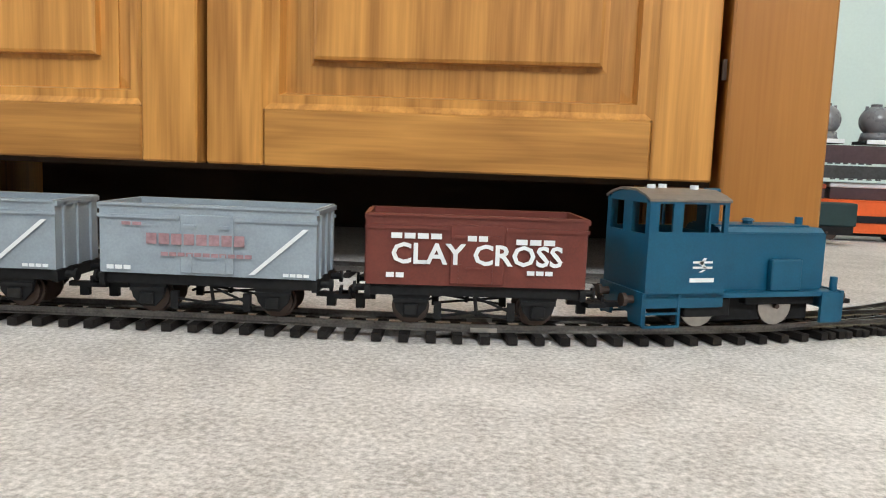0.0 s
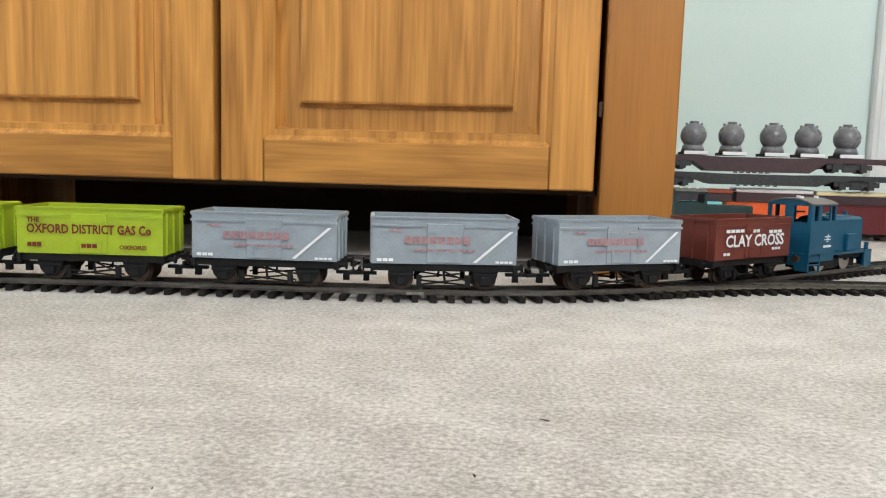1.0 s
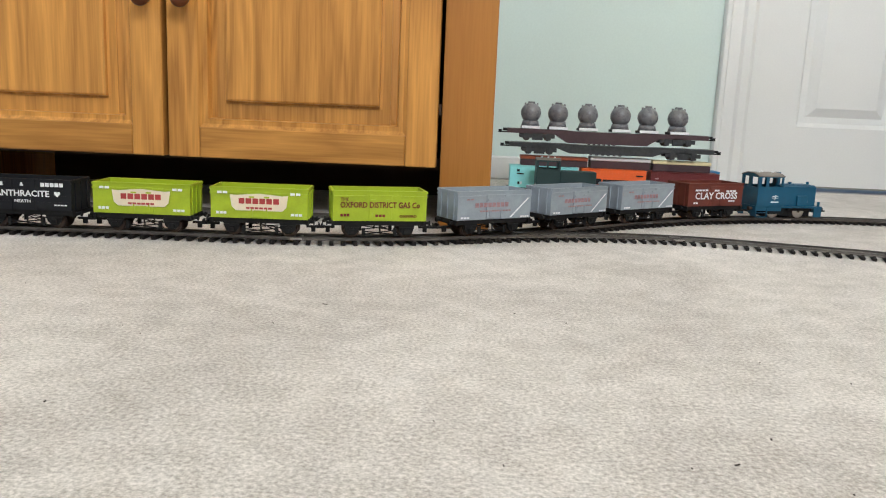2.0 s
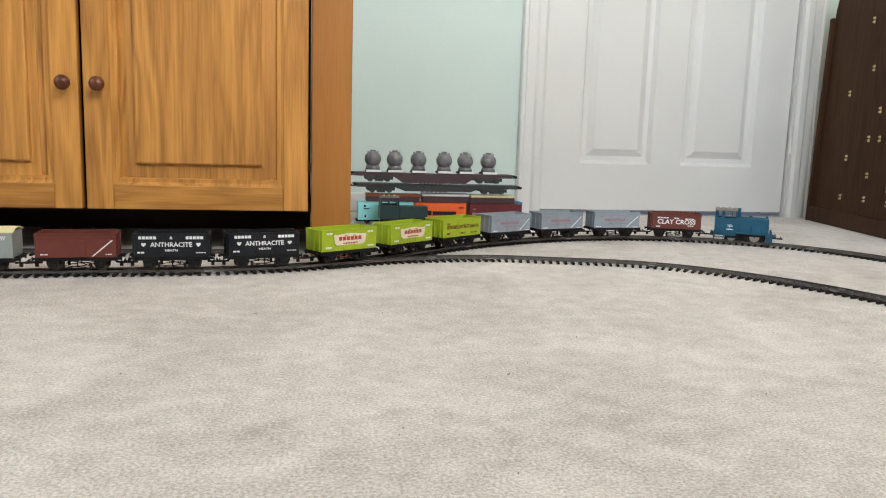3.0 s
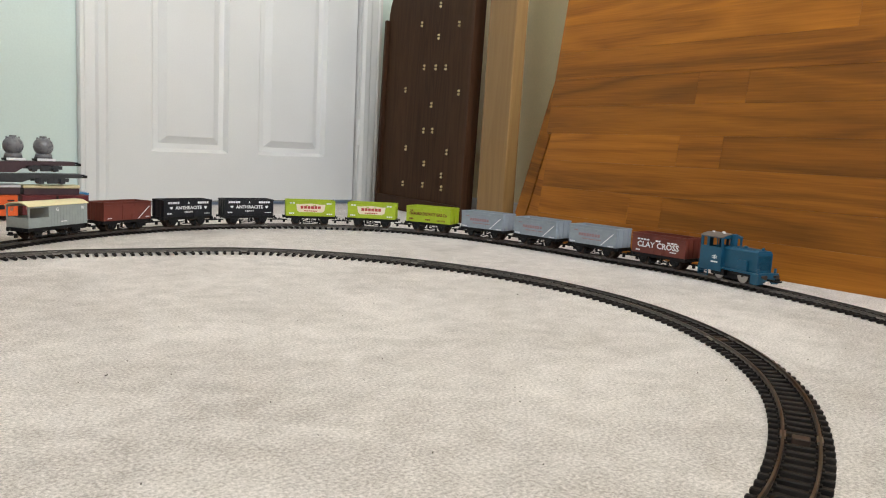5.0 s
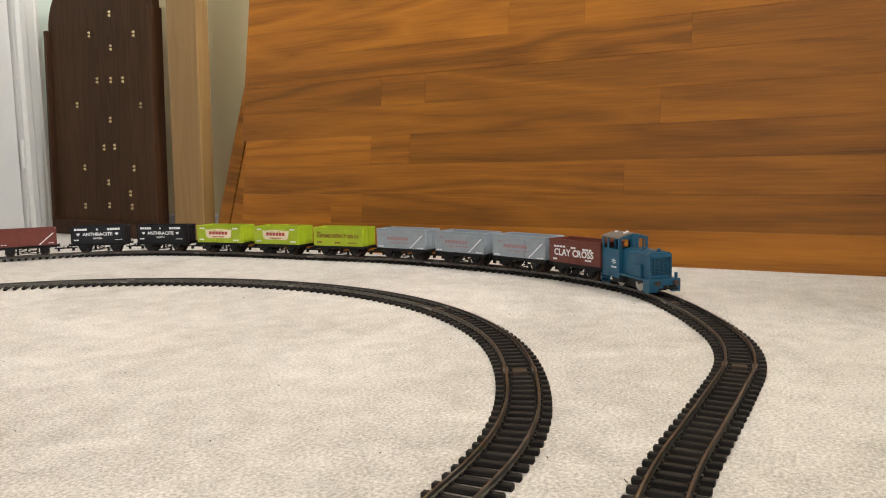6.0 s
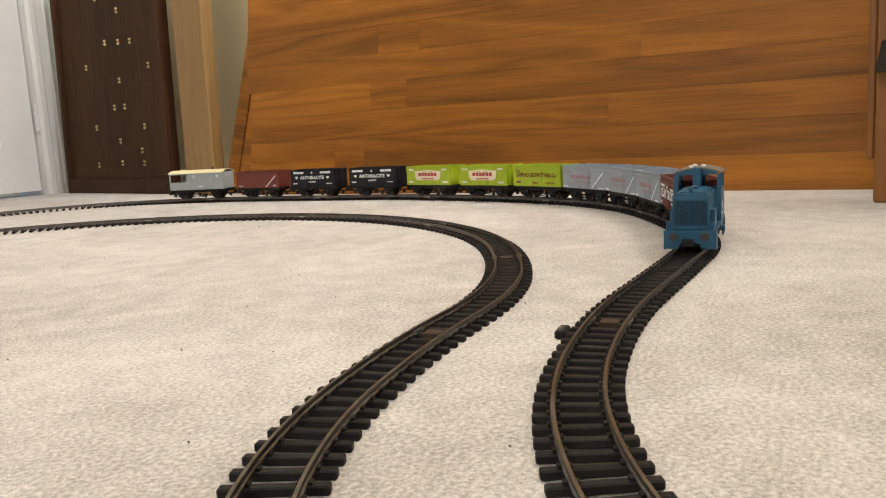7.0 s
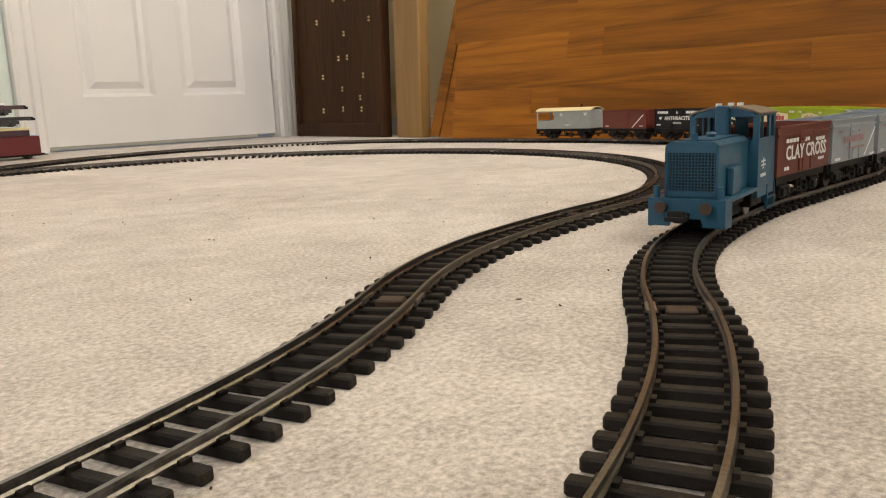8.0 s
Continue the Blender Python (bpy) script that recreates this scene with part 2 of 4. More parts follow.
def rod(bm, a, b, r, n=10, r2=None):
    a, b = Vector(a), Vector(b)
    d = b - a
    m = Matrix.Translation((a + b) / 2) @ d.to_track_quat("Z", "Y").to_matrix().to_4x4()
    bmesh.ops.create_cone(bm, cap_ends=True, segments=n, radius1=r, radius2=r if r2 is None else r2, depth=d.length, matrix=m)


def prism(bm, profile, axis, a, b):
    """Profile points swept along an axis. For x: (y, z); for y: (x, z); for z: (x, y)."""
    def at(p, v):
        return {"x": (v, p[0], p[1]), "y": (p[0], v, p[1]), "z": (p[0], p[1], v)}[axis]
    one = [bm.verts.new(at(p, a)) for p in profile]
    two = [bm.verts.new(at(p, b)) for p in profile]
    k = len(profile)
    bm.faces.new(one)
    bm.faces.new(two[::-1])
    for i in range(k):
        bm.faces.new((one[i], two[i], two[(i + 1) % k], one[(i + 1) % k])[::-1])
    bmesh.ops.recalc_face_normals(bm, faces=bm.faces)


def finish(name, bm, material, smooth=False):
    me = bpy.data.meshes.new(name)
    bm.to_mesh(me)
    bm.free()
    me.materials.append(material)
    if smooth:
        me.polygons.foreach_set("use_smooth", [True] * len(me.polygons))
    return me


def part(name, bm, material, parent=None, label="", smooth=False):
    """One mesh object from a bmesh or a mesh, under a thing."""
    me = finish(name, bm, material, smooth) if isinstance(bm, bmesh.types.BMesh) else bm
    ob = new(name, me)
    ob.parent = parent
    return tagged(ob, label)


def thing(name, label, category, group="", kind=""):
    return tagged(new(name), label, category, group, kind)


def boxes(*rows, bev=0.0):
    bm = bmesh.new()
    for r in rows:
        box(bm, *r, bev)
    return bm


def text_mesh(words, width, height, material, thick=0.00012):
    """Lettering that faces -y, centred on x, standing on z = 0."""
    cu = bpy.data.curves.new("words", "FONT")
    cu.body, cu.size, cu.extrude, cu.resolution_u = words, 1.0, 0.01, 2
    cu.offset = 0.024
    ob = new("words", cu)
    me = bpy.data.meshes.new_from_object(ob.evaluated_get(bpy.context.evaluated_depsgraph_get()))
    bpy.data.objects.remove(ob)
    co = np.zeros(len(me.vertices) * 3)
    me.vertices.foreach_get("co", co)
    co = co.reshape(-1, 3)
    lo, hi = co.min(0), co.max(0)
    x = (co[:, 0] - (lo[0] + hi[0]) / 2) / (hi[0] - lo[0]) * width
    z = (co[:, 1] - lo[1]) / (hi[1] - lo[1]) * height
    y = -np.where(co[:, 2] > 0, thick, 0.0)
    me.vertices.foreach_set("co", np.stack([x, y, z], 1).ravel())
    me.materials.clear()
    me.materials.append(material)
    return me


# ---- room ----
WY, RX, LX, FY, CZ = 0.738, 1.345, -2.4, -1.75, 2.4
DOOR_L, DOOR_R = 0.563, 1.222


def structure(name, bm, material, label):
    return tagged(new(name, finish(name, bm, material)), label, name.split("_")[0], kind="structure")


bm = bmesh.new()
box(bm, LX - 0.1, RX + 0.1, FY - 0.45, WY + 0.12, -0.05, 0.0)
structure("floor", bm, CARPET, "short beige cut pile carpet with faint wear marks")
bm = boxes((LX, DOOR_L - 0.012, WY, WY + 0.12, 0, CZ), (DOOR_R + 0.012, RX, WY, WY + 0.12, 0, CZ), (DOOR_L - 0.012, DOOR_R + 0.012, WY, WY + 0.12, 1.995, CZ))
structure("wall_north", bm, WALL, "pale blue green painted wall round a white door")
# unseen south wall: deep reveal and high sill added to shade the nearest carpet
W0, W1, REVEAL = 0.2, 1.3, 0.45
bm = boxes((LX, W0, FY - REVEAL, FY, 0, CZ), (W1, RX, FY - REVEAL, FY, 0, CZ), (W0, W1, FY - REVEAL, FY, 0, 1.18), (W0, W1, FY - REVEAL, FY, 2.2, CZ))
structure("wall_south", bm, PLASTER, "unseen plain wall with a window opening, added to close the room")
structure("wall_west", boxes((LX - 0.1, LX, FY - 0.1, -1.35, 0, CZ), (LX - 0.1, LX, -0.15, WY + 0.12, 0, CZ), (LX - 0.1, LX, -1.35, -0.15, 0, 0.9), (LX - 0.1, LX, -1.35, -0.15, 2.1, CZ)), PLASTER, "unseen plain wall with a window opening, added to close the room")
bm = boxes((RX, RX + 0.1, FY - 0.1, WY + 0.12, 0, CZ))
structure("wall_east", bm, CREAM, "cream painted wall behind leaning boards")
structure("ceiling", boxes((LX - 0.1, RX + 0.1, FY - 0.45, WY + 0.12, CZ, CZ + 0.08)), CEIL, "plain white ceiling")
bm = boxes((LX, DOOR_L - 0.075, WY - 0.014, WY - 0.001, 0, 0.046), (DOOR_R + 0.075, RX, WY - 0.014, WY - 0.001, 0, 0.046), (RX - 0.014, RX - 0.001, -1.6, WY - 0.015, 0, 0.046), bev=0.003)
structure("baseboard", bm, WHITE, "white painted skirting board")
bm = bmesh.new()
prof = [(0, 0), (0.062, 0), (0.062, -0.010), (0.054, -0.016), (0.040, -0.016), (0.034, -0.012), (0.014, -0.012), (0.010, -0.016), (0.003, -0.016), (0, -0.011)]
prism(bm, [(DOOR_L - 0.066 + x, WY + y) for x, y in prof], "z", 0, 2.05)
prism(bm, [(DOOR_R + 0.066 - x, WY + y) for x, y in prof], "z", 0, 2.05)
box(bm, DOOR_L - 0.012, DOOR_R + 0.012, WY - 0.016, WY, 1.99, 2.05)
box(bm, DOOR_L - 0.010, DOOR_L - 0.003, WY + 0.001, WY + 0.1, 0, 1.99)
box(bm, DOOR_R + 0.003, DOOR_R + 0.010, WY + 0.001, WY + 0.1, 0, 1.99)
structure("trim", bm, WHITE, "white moulded architrave round the door")


def room_door():
    """A white six panel door with recessed mouldings and raised fields."""
    th = thing("door_1", "closed white six panel interior door", "door", kind="structure")
    y0, y1 = WY + 0.012, WY + 0.05
    cols = [(0.661, 0.850), (0.931, 1.128)]
    rows = [(0.127, 0.86), (1.02, 1.58), (1.68, 1.88)]
    xs = [DOOR_L, cols[0][0], cols[0][1], cols[1][0], cols[1][1], DOOR_R]
    bm = bmesh.new()
    for a, b in ((0, 1), (2, 3), (4, 5)):
        box(bm, xs[a], xs[b], y0, y1, 0.012, 1.985)
    for c in cols:
        z = 0.012
        for r in rows:
            box(bm, c[0], c[1], y0, y1, z, r[0])
            z = r[1]
        box(bm, c[0], c[1], y0, y1, z, 1.985)
    part("leaf", bm, WHITE, th)
    for c in cols:
        for r in rows:
            bm = bmesh.new()
            steps = [(0.0, 0.0), (0.008, 0.012), (0.020, 0.013), (0.037, 0.003), (0.040, 0.003)]
            loops = []
            for d, depth in steps:
                loops.append([bm.verts.new((x, y0 + depth + 0.0005, z)) for x, z in ((c[0] + d, r[0] + d), (c[1] - d, r[0] + d), (c[1] - d, r[1] - d), (c[0] + d, r[1] - d))])
            for i in range(len(loops) - 1):
                for j in range(4):
                    bm.faces.new((loops[i][j], loops[i][(j + 1) % 4], loops[i + 1][(j + 1) % 4], loops[i + 1][j]))
            bm.faces.new(loops[-1])
            part("panel", bm, WHITE, th)
    for z in (0.20, 1.75):
        bm = bmesh.new()
        rod(bm, (DOOR_R + 0.001, WY - 0.004, z - 0.035), (DOOR_R + 0.001, WY - 0.004, z + 0.035), 0.005)
        part("hinge", bm, WHITE, th)


room_door()

# ---- oak cabinet ----
CY = 0.065


def cabinet_door(th, x0, x1, z0, z1, knob_x):
    d = part("door", boxes((x0 + 0.055, x1 - 0.055, CY + 0.009, CY + 0.016, z0 + 0.03, z1 - 0.03)), OAK_V, th)
    st = 0.036
    for a, b in ((x0, x0 + st), (x1 - st, x1)):
        part("stile", boxes((a, b, CY, CY + 0.018, z0, z1), bev=0.0012), OAK_V, d)
    for a, b in ((z0, z0 + 0.035), (z1 - 0.035, z1)):
        part("rail", boxes((x0 + st + 0.0004, x1 - st - 0.0004, CY + 0.0003, CY + 0.018, a, b), bev=0.0012), OAK_H, d)
    bm = bmesh.new()
    a0, a1, b0, b1 = x0 + st, x1 - st, z0 + 0.035, z1 - 0.035
    loops = []
    for s, y in ((0, 0.001), (0.004, 0.0045), (0.009, 0.0045), (0.011, 0.012), (0.0305, 0.0085), (0.031, 0.003), (0.033, 0.002)):
        loops.append([bm.verts.new((x, CY + y, z)) for x, z in ((a0 + s, b0 + s), (a1 - s, b0 + s), (a1 - s, b1 - s), (a0 + s, b1 - s))])
    for i in range(len(loops) - 1):
        for j in range(4):
            bm.faces.new((loops[i][j], loops[i][(j + 1) % 4], loops[i + 1][(j + 1) % 4], loops[i + 1][j]))
    bm.faces.new(loops[-1])
    part("raised_panel", bm, OAK_V, d)
    bm = bmesh.new()
    rod(bm, (knob_x, CY, 0.2435), (knob_x, CY - 0.012, 0.2435), 0.0045, 14)
    bmesh.ops.create_uvsphere(bm, u_segments=18, v_segments=12, radius=0.0105, matrix=Matrix.Translation((knob_x, CY - 0.018, 0.2435)) @ Matrix.Diagonal((1, 0.75, 1, 1)))
    part("knob", bm, KNOB, d, "dark turned wooden knob", True)


def cabinet():
    th = thing("cabinet", "honey oak cabinet with raised panel doors on post legs", "cabinet")
    top = 0.53
    back = CY + 0.40
    cabinet_door(th, -0.3126, -0.0032, 0.069, 0.459, -0.2900)
    cabinet_door(th, -0.6284, -0.3190, 0.069, 0.459, -0.3345)
    for x0, x1 in ((0.0018, 0.0597), (-0.6920, -0.6335)):
        part("post", boxes((x0, x1, CY - 0.004, CY + 0.045, 0.0, top), bev=0.0015), OAK_POST, th)
        part("post", boxes((x0, x1, back - 0.04, back, 0.0, top), bev=0.0015), OAK_POST, th)
        part("side_panel", boxes((x0 + 0.014, x1 - 0.016, CY + 0.0455, back - 0.0405, 0.0, top)), OAK_V, th)
    part("top_rail", boxes((-0.6330, 0.0011, CY + 0.002, CY + 0.02, 0.462, top)), OAK_H, th)
    part("top", boxes((-0.71, 0.078, CY - 0.02, back + 0.015, top + 0.0005, top + 0.023), bev=0.004), OAK_H, th)
    # bottom, back and plinth boards carry the under-cabinet shade in their colour
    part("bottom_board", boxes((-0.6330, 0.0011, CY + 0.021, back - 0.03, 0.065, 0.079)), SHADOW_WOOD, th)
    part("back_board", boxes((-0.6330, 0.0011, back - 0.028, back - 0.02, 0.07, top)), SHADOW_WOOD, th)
    part("plinth", boxes((-0.6330, 0.0011, CY + 0.33, CY + 0.345, 0.0, 0.0645)), SHADOW_WOOD, th, "recessed plinth board coloured dark as in shade")
    for z in (0.1346, 0.400):
        bm = bmesh.new()
        rod(bm, (-0.0006, CY - 0.001, z - 0.006), (-0.0006, CY - 0.001, z + 0.006), 0.0014, 8)
        part("hinge", bm, RUST, th)


cabinet()

# ---- leaning boards and chair ----
B0, B1 = Vector((1.1215, 0.002, 0)), Vector((1.045, -1.17, 0))


def leaning_board():
    """A table top of long planks that stands on its edge; local x runs along it."""
    th = thing("leaning_table", "large oak plank table top standing on its edge", "table top")
    u = (B1 - B0).normalized()
    ang = math.degrees(math.atan2(u.y, u.x))
    L = (B1 - B0).length
    th.matrix_world = pose(B0.x, B0.y, 0.0, 0, 0, ang) @ pose(0, 0, 0, -8.0, 0, 0)
    rng = random.Random(4)
    z, i = 0.0, 0
    while z < 0.78:
        h = 0.052
        lo = 0.034 if z < 0.17 else 0.022
        cuts = sorted(rng.uniform(0.2, L - 0.2) for _ in range(1 + i % 2))
        xs = [lo, *cuts, L]
        for a, b in zip(xs, xs[1:]):
            dy = rng.uniform(0, 0.0006)
            part("plank", boxes((a + 0.00006, b - 0.00006, 0.0 + dy, 0.026, z + 0.00006, z + h - 0.00006), bev=0.0002), BOARD, th)
        z += h
        i += 1
    return th


TOP = leaning_board()


def back_leaf():
    th = thing("table_leaf", "narrow oak table leaf leaning behind the table top", "table leaf")
    u = (B1 - B0).normalized()
    ang = math.degrees(math.atan2(u.y, u.x))
    th.matrix_world = pose(B0.x, B0.y, 0.0, 0, 0, ang) @ pose(-0.066, 0.030, 0.006, -11.0, 8.0, 0)
    part("board", boxes((0.031, 0.17, 0, 0.024, 0, 0.76), bev=0.001), BOARD, th)
    part("edge_strip", boxes((-0.004, 0.0275, 0.001, 0.023, 0, 0.76), bev=0.001), BOARD, th)


back_leaf()


def games_board():
    """An old dark board with an arched top and pairs of pins, leaning in the corner."""
    th = thing("pin_board", "old dark wooden board with brass pins leaning in the corner", "game board")
    a, b = Vector((1.258, 0.68, 0)), Vector((1.1755, 0.244, 0))
    u = (b - a).normalized()
    L = (b - a).length
    th.matrix_world = pose(a.x, a.y, 0, 0, 0, math.degrees(math.atan2(u.y, u.x))) @ pose(0, 0, 0, -1.5, 0, 0)
    H, r = 0.61, 0.11
    prof = [(0, 0.002), (L, 0.002), (L, H - r)]
    prof += [(L - r + r * math.cos(t), H - r + r * math.sin(t)) for t in np.linspace(0.15, math.pi / 2, 8)]
    prof += [(r + r * math.cos(t), H - r + r * math.sin(t)) for t in np.linspace(math.pi / 2, math.pi - 0.15, 8)]
    prof += [(0, H - r)]
    bm = bmesh.new()
    prism(bm, prof, "y", 0.004, 0.022)
    part("board", bm, DARK_WOOD, th)
    for x0, x1 in ((-0.006, 0.006), (L - 0.006, L + 0.006)):
        part("edge_strip", boxes((x0, x1, -0.006, 0.0235, 0, H - r), bev=0.001), DARK_EDGE, th)
    part("foot_strip", boxes((0.0065, L - 0.0065, -0.006, 0.0035, 0.001, 0.036), bev=0.001), DARK_EDGE, th)
    pins = [(0.43, 0.466), (0.84, 0.447), (0.63, 0.427), (0.49, 0.359), (0.62, 0.355), (0.73, 0.352), (0.6, 0.266), (0.88, 0.291), (0.28, 0.308), (0.53, 0.204), (0.63, 0.204), (0.33, 0.159), (0.8, 0.154), (0.56, 0.123), (0.76, 0.098), (0.32, 0.067), (0.56, 0.07), (0.77, 0.068), (0.63, 0.502)]
    ring = bmesh.new()
    for dz in (0.0, 0.008):
        bmesh.ops.create_cone(ring, cap_ends=True, segments=10, radius1=0.0035, radius2=0.002, depth=0.004, matrix=pose(0, 0.0015, dz, 90))
    me = finish("pin", ring, BRASS)
    for fx, z in pins:
        o = part("pin", me, None, th)
        o.location = (fx * L, 0, z)


games_board()


def plank_upright():
    th = tagged(new("plank", finish("plank", boxes((0, 0.10, 0, 0.03, 0, 1.2), bev=0.002), PALE_WOOD)), "pale wooden plank leaning against the cream wall", "plank")
    th.matrix_world = pose(1.170, 0.190, 0, 0, 0, -100) @ pose(0, 0, 0, -1, 0, 0)


plank_upright()


def chair():
    th = thing("wooden_chair", "light oak framed chair with dark brown fabric", "chair")
    m = pose(0.880, -1.150, 0, 0, 0, -100)
    th.matrix_world = m
    for x, y in ((0, 0), (0.36, 0), (0, 0.36), (0.36, 0.36)):
        part("leg", boxes((x, x + 0.018, y, y + 0.022, 0, 0.45), bev=0.002), CHAIR_WOOD, th)
    for y in (0.004, 0.364):
        part("stretcher", boxes((0.0185, 0.3595, y, y + 0.016, 0.056, 0.074), bev=0.002), CHAIR_WOOD, th)
    part("side_rail", boxes((-0.009, -0.0005, 0.004, 0.04, 0.05, 0.45), bev=0.002), CHAIR_WOOD, th)
    part("back_panel", boxes((0.0225, 0.3595, 0.34, 0.352, 0.0, 0.43)), FABRIC, th)
    bm = bmesh.new()
    prism(bm, [(0.002, 0.148), (0.36, 0.148), (0.36, 0.187), (0.03, 0.187), (0.008, 0.181)], "y", -0.03, -0.004)
    part("fabric_flap", bm, FABRIC, th, "dark brown fabric flap")
    part("fabric_panel", boxes((0.0190, 0.355, -0.0035, 0.02, 0.112, 0.1475)), FABRIC, th, "dark brown fabric panel")
    bm = bmesh.new()
    prism(bm, [(0.018, 0.222), (0.36, 0.232), (0.36, 0.29), (0.012, 0.29)], "y", -0.03, -0.004)
    part("fabric_flap", bm, FABRIC, th, "dark brown fabric flap")
    part("fabric_panel", boxes((0.0190, 0.355, -0.0035, 0.02, 0.1875, 0.2215)), FABRIC, th, "dark brown fabric panel")


chair()

# ---- model railway tracks ----
STEP = 0.002
GAUGE = 1.15  # the railway beside the bare sizes below


def lay(x, y, heading, pieces):
    """Points (x, y, heading) along track pieces of (length, turn in degrees)."""
    th, pts = radians(heading), [(x, y, radians(heading))]
    for length, turn in pieces:
        n = max(1, round(length / STEP))
        for _ in range(n):
            th += radians(turn) / n / 2
            x, y = x + length / n * math.cos(th), y + length / n * math.sin(th)
            th += radians(turn) / n / 2
            pts.append((x, y, th))
    return pts


P = 0.1493
BENDS = (5.4, -3.7, 13.7, 23.7, 2.1, -10.7, -12.4, -17.6, -22.1, -20.7, -26.8, -15.4, -6.2, 2.3, -15.8, -4.0, -15.7, -24.7, -9.9, -24.2, -1.0, 12.2, 23.8, -18.8)
OUTER = lay(-1.998, -0.0938, 0, [(1.5, 0.10), *((P, b) for b in BENDS), (0.5, 0)])
Q = 0.1309
INNER = lay(0.0199, -0.0244, 29.54, [(0.26, -30.0), (0.0418, -12.0), *((Q, b) for b in (-0.7, -26.3, -17.3, -14.1, -14.8, -15.1, -16.4, -15.7, -16.7, -11.7, -19.0, 8.7, 21.9, -16.2)), (0.4, 0)])
THIRD = lay(-1.9, 0.085, 0, [(1.87, 0)])


def place(pts, s):
    k = min(max(s / STEP, 0), len(pts) - 1.001)
    i = int(k)
    f = k - i
    a, b = pts[i], pts[i + 1]
    return Vector((a[0] + (b[0] - a[0]) * f, a[1] + (b[1] - a[1]) * f, 0)), a[2] + (b[2] - a[2]) * f


def sweep(pts, off, prof, skip=1):
    """A rail profile of (side, z) carried along a line of points."""
    bm = bmesh.new()
    rows = []
    for x, y, th in pts[::skip]:
        nx, ny = -math.sin(th), math.cos(th)
        rows.append([bm.verts.new((x + nx * (off + a), y + ny * (off + a), z)) for a, z in prof])
    k = len(prof)
    for r0, r1 in zip(rows, rows[1:]):
        for j in range(k):
            bm.faces.new((r0[j], r1[j], r1[(j + 1) % k], r0[(j + 1) % k]))
    bm.faces.new(rows[0])
    bm.faces.new(rows[-1][::-1])
    bmesh.ops.recalc_face_normals(bm, faces=bm.faces)
    return bm


RAILP = [(a * GAUGE, z * GAUGE) for a, z in ((-0.0009, 0.0036), (0.0009, 0.0036), (0.0009, 0.0041), (0.0004, 0.0046), (0.0004, 0.0056), (0.0006, 0.0058), (0.0006, 0.0065), (-0.0006, 0.0065), (-0.0006, 0.0058), (-0.0004, 0.0056), (-0.0004, 0.0046), (-0.0009, 0.0041))]
PITCH = 0.0113


def sleeper_mesh():
    bm = bmesh.new()
    box(bm, -0.0018, 0.0018, -0.0159, 0.0159, 0.0004, 0.0034, 0.0005)
    for y in (-0.0088, 0.0088):
        for d in (-1, 1):
            box(bm, -0.0013, 0.0013, y + d * 0.0010, y + d * 0.0022, 0.0033, 0.0044)
    return finish("sleeper", bm, SLEEPER)


def track(label, pts, near, joints, sink=0.0):
    """Two rails on sleepers; near picks the sleepers that are laid one by one."""
    th = thing("model_track", label, "toy track", "model railway tracks")
    th.location.z = -sink
    for side in (-1, 1):
        part("rail", sweep(pts, side * 0.00885 * GAUGE, RAILP, 2), RAIL, th)
    me = sleeper_mesh()
    n = int((len(pts) - 1) * STEP / PITCH)
    rng = random.Random(len(pts))
    rest, count = bmesh.new(), 0
    for i in range(n):
        c, a = place(pts, (i + 0.5) * PITCH)
        a += rng.uniform(-0.02, 0.02)
        m = Matrix.Translation(c) @ Matrix.Rotation(a, 4, "Z") @ Matrix.Scale(GAUGE, 4)
        if near(c) and count < 300:
            o = part("sleeper", me, None, th)
            o.matrix_local = m
            count += 1
        else:
            bmesh.ops.create_cube(rest, size=1, matrix=m @ Matrix.Translation((0, 0, 0.0019)) @ Matrix.Diagonal((0.0036, 0.0318, 0.003, 1)))
    if rest.verts:
        tagged(part("sleeper_run", rest, SLEEPER, th), kind="stuff")
    else:
        rest.free()
    for s in joints:
        c, a = place(pts, s)
        m = Matrix.Translation(c) @ Matrix.Rotation(a, 4, "Z") @ Matrix.Scale(GAUGE, 4)
        for y in (-0.00885, 0.00885):
            o = part("rail_joiner", boxes((-0.005, 0.005, y - 0.0015, y + 0.0015, 0.0037, 0.0052)), STEEL, th)
            o.matrix_local = m
        o = part("power_clip", boxes((-0.0035, 0.0035, -0.0045, 0.0045, 0.0012, 0.0045), bev=0.0005), RUST, th, "brown metal clip")
        o.matrix_local = m
    return th


track("dark model railway track curving across the carpet", OUTER, lambda c: c.x > 0.0 and c.y < -0.55 or c.x < 0.06 and c.y < -0.9, (1.87, 2.10, 2.33, 2.57, 2.80, 3.04, 3.27, 3.51, 3.74, 3.98, 4.21, 4.47, 4.728, 4.962))
track("dark model railway track curving inside the other", INNER, lambda c: True, (0.26, 0.508, 0.768, 1.018, 1.274, 1.53, 1.768, 1.996), 0.0004)
track("old model railway track running behind the train", THIRD, lambda c: c.x > -0.6, (1.4, 1.7), 0.0008)


def feeder():
    """A small terminal block beside the track."""
    th = thing("terminal_block", "small dark cable terminal clipped beside the track", "terminal")
    c, a = place(OUTER, 4.746)
    th.matrix_world = Matrix.Translation(c) @ Matrix.Rotation(a, 4, "Z") @ Matrix.Scale(GAUGE, 4)
    part("block", boxes((-0.006, 0.006, -0.0212, -0.0161, 0.0, 0.0042), bev=0.0008), BLACKP, th)
    bm = bmesh.new()
    rod(bm, (0.002, -0.0187, 0.0042), (0.002, -0.0187, 0.0052), 0.0014)
    part("screw", bm, STEEL, th)


feeder()

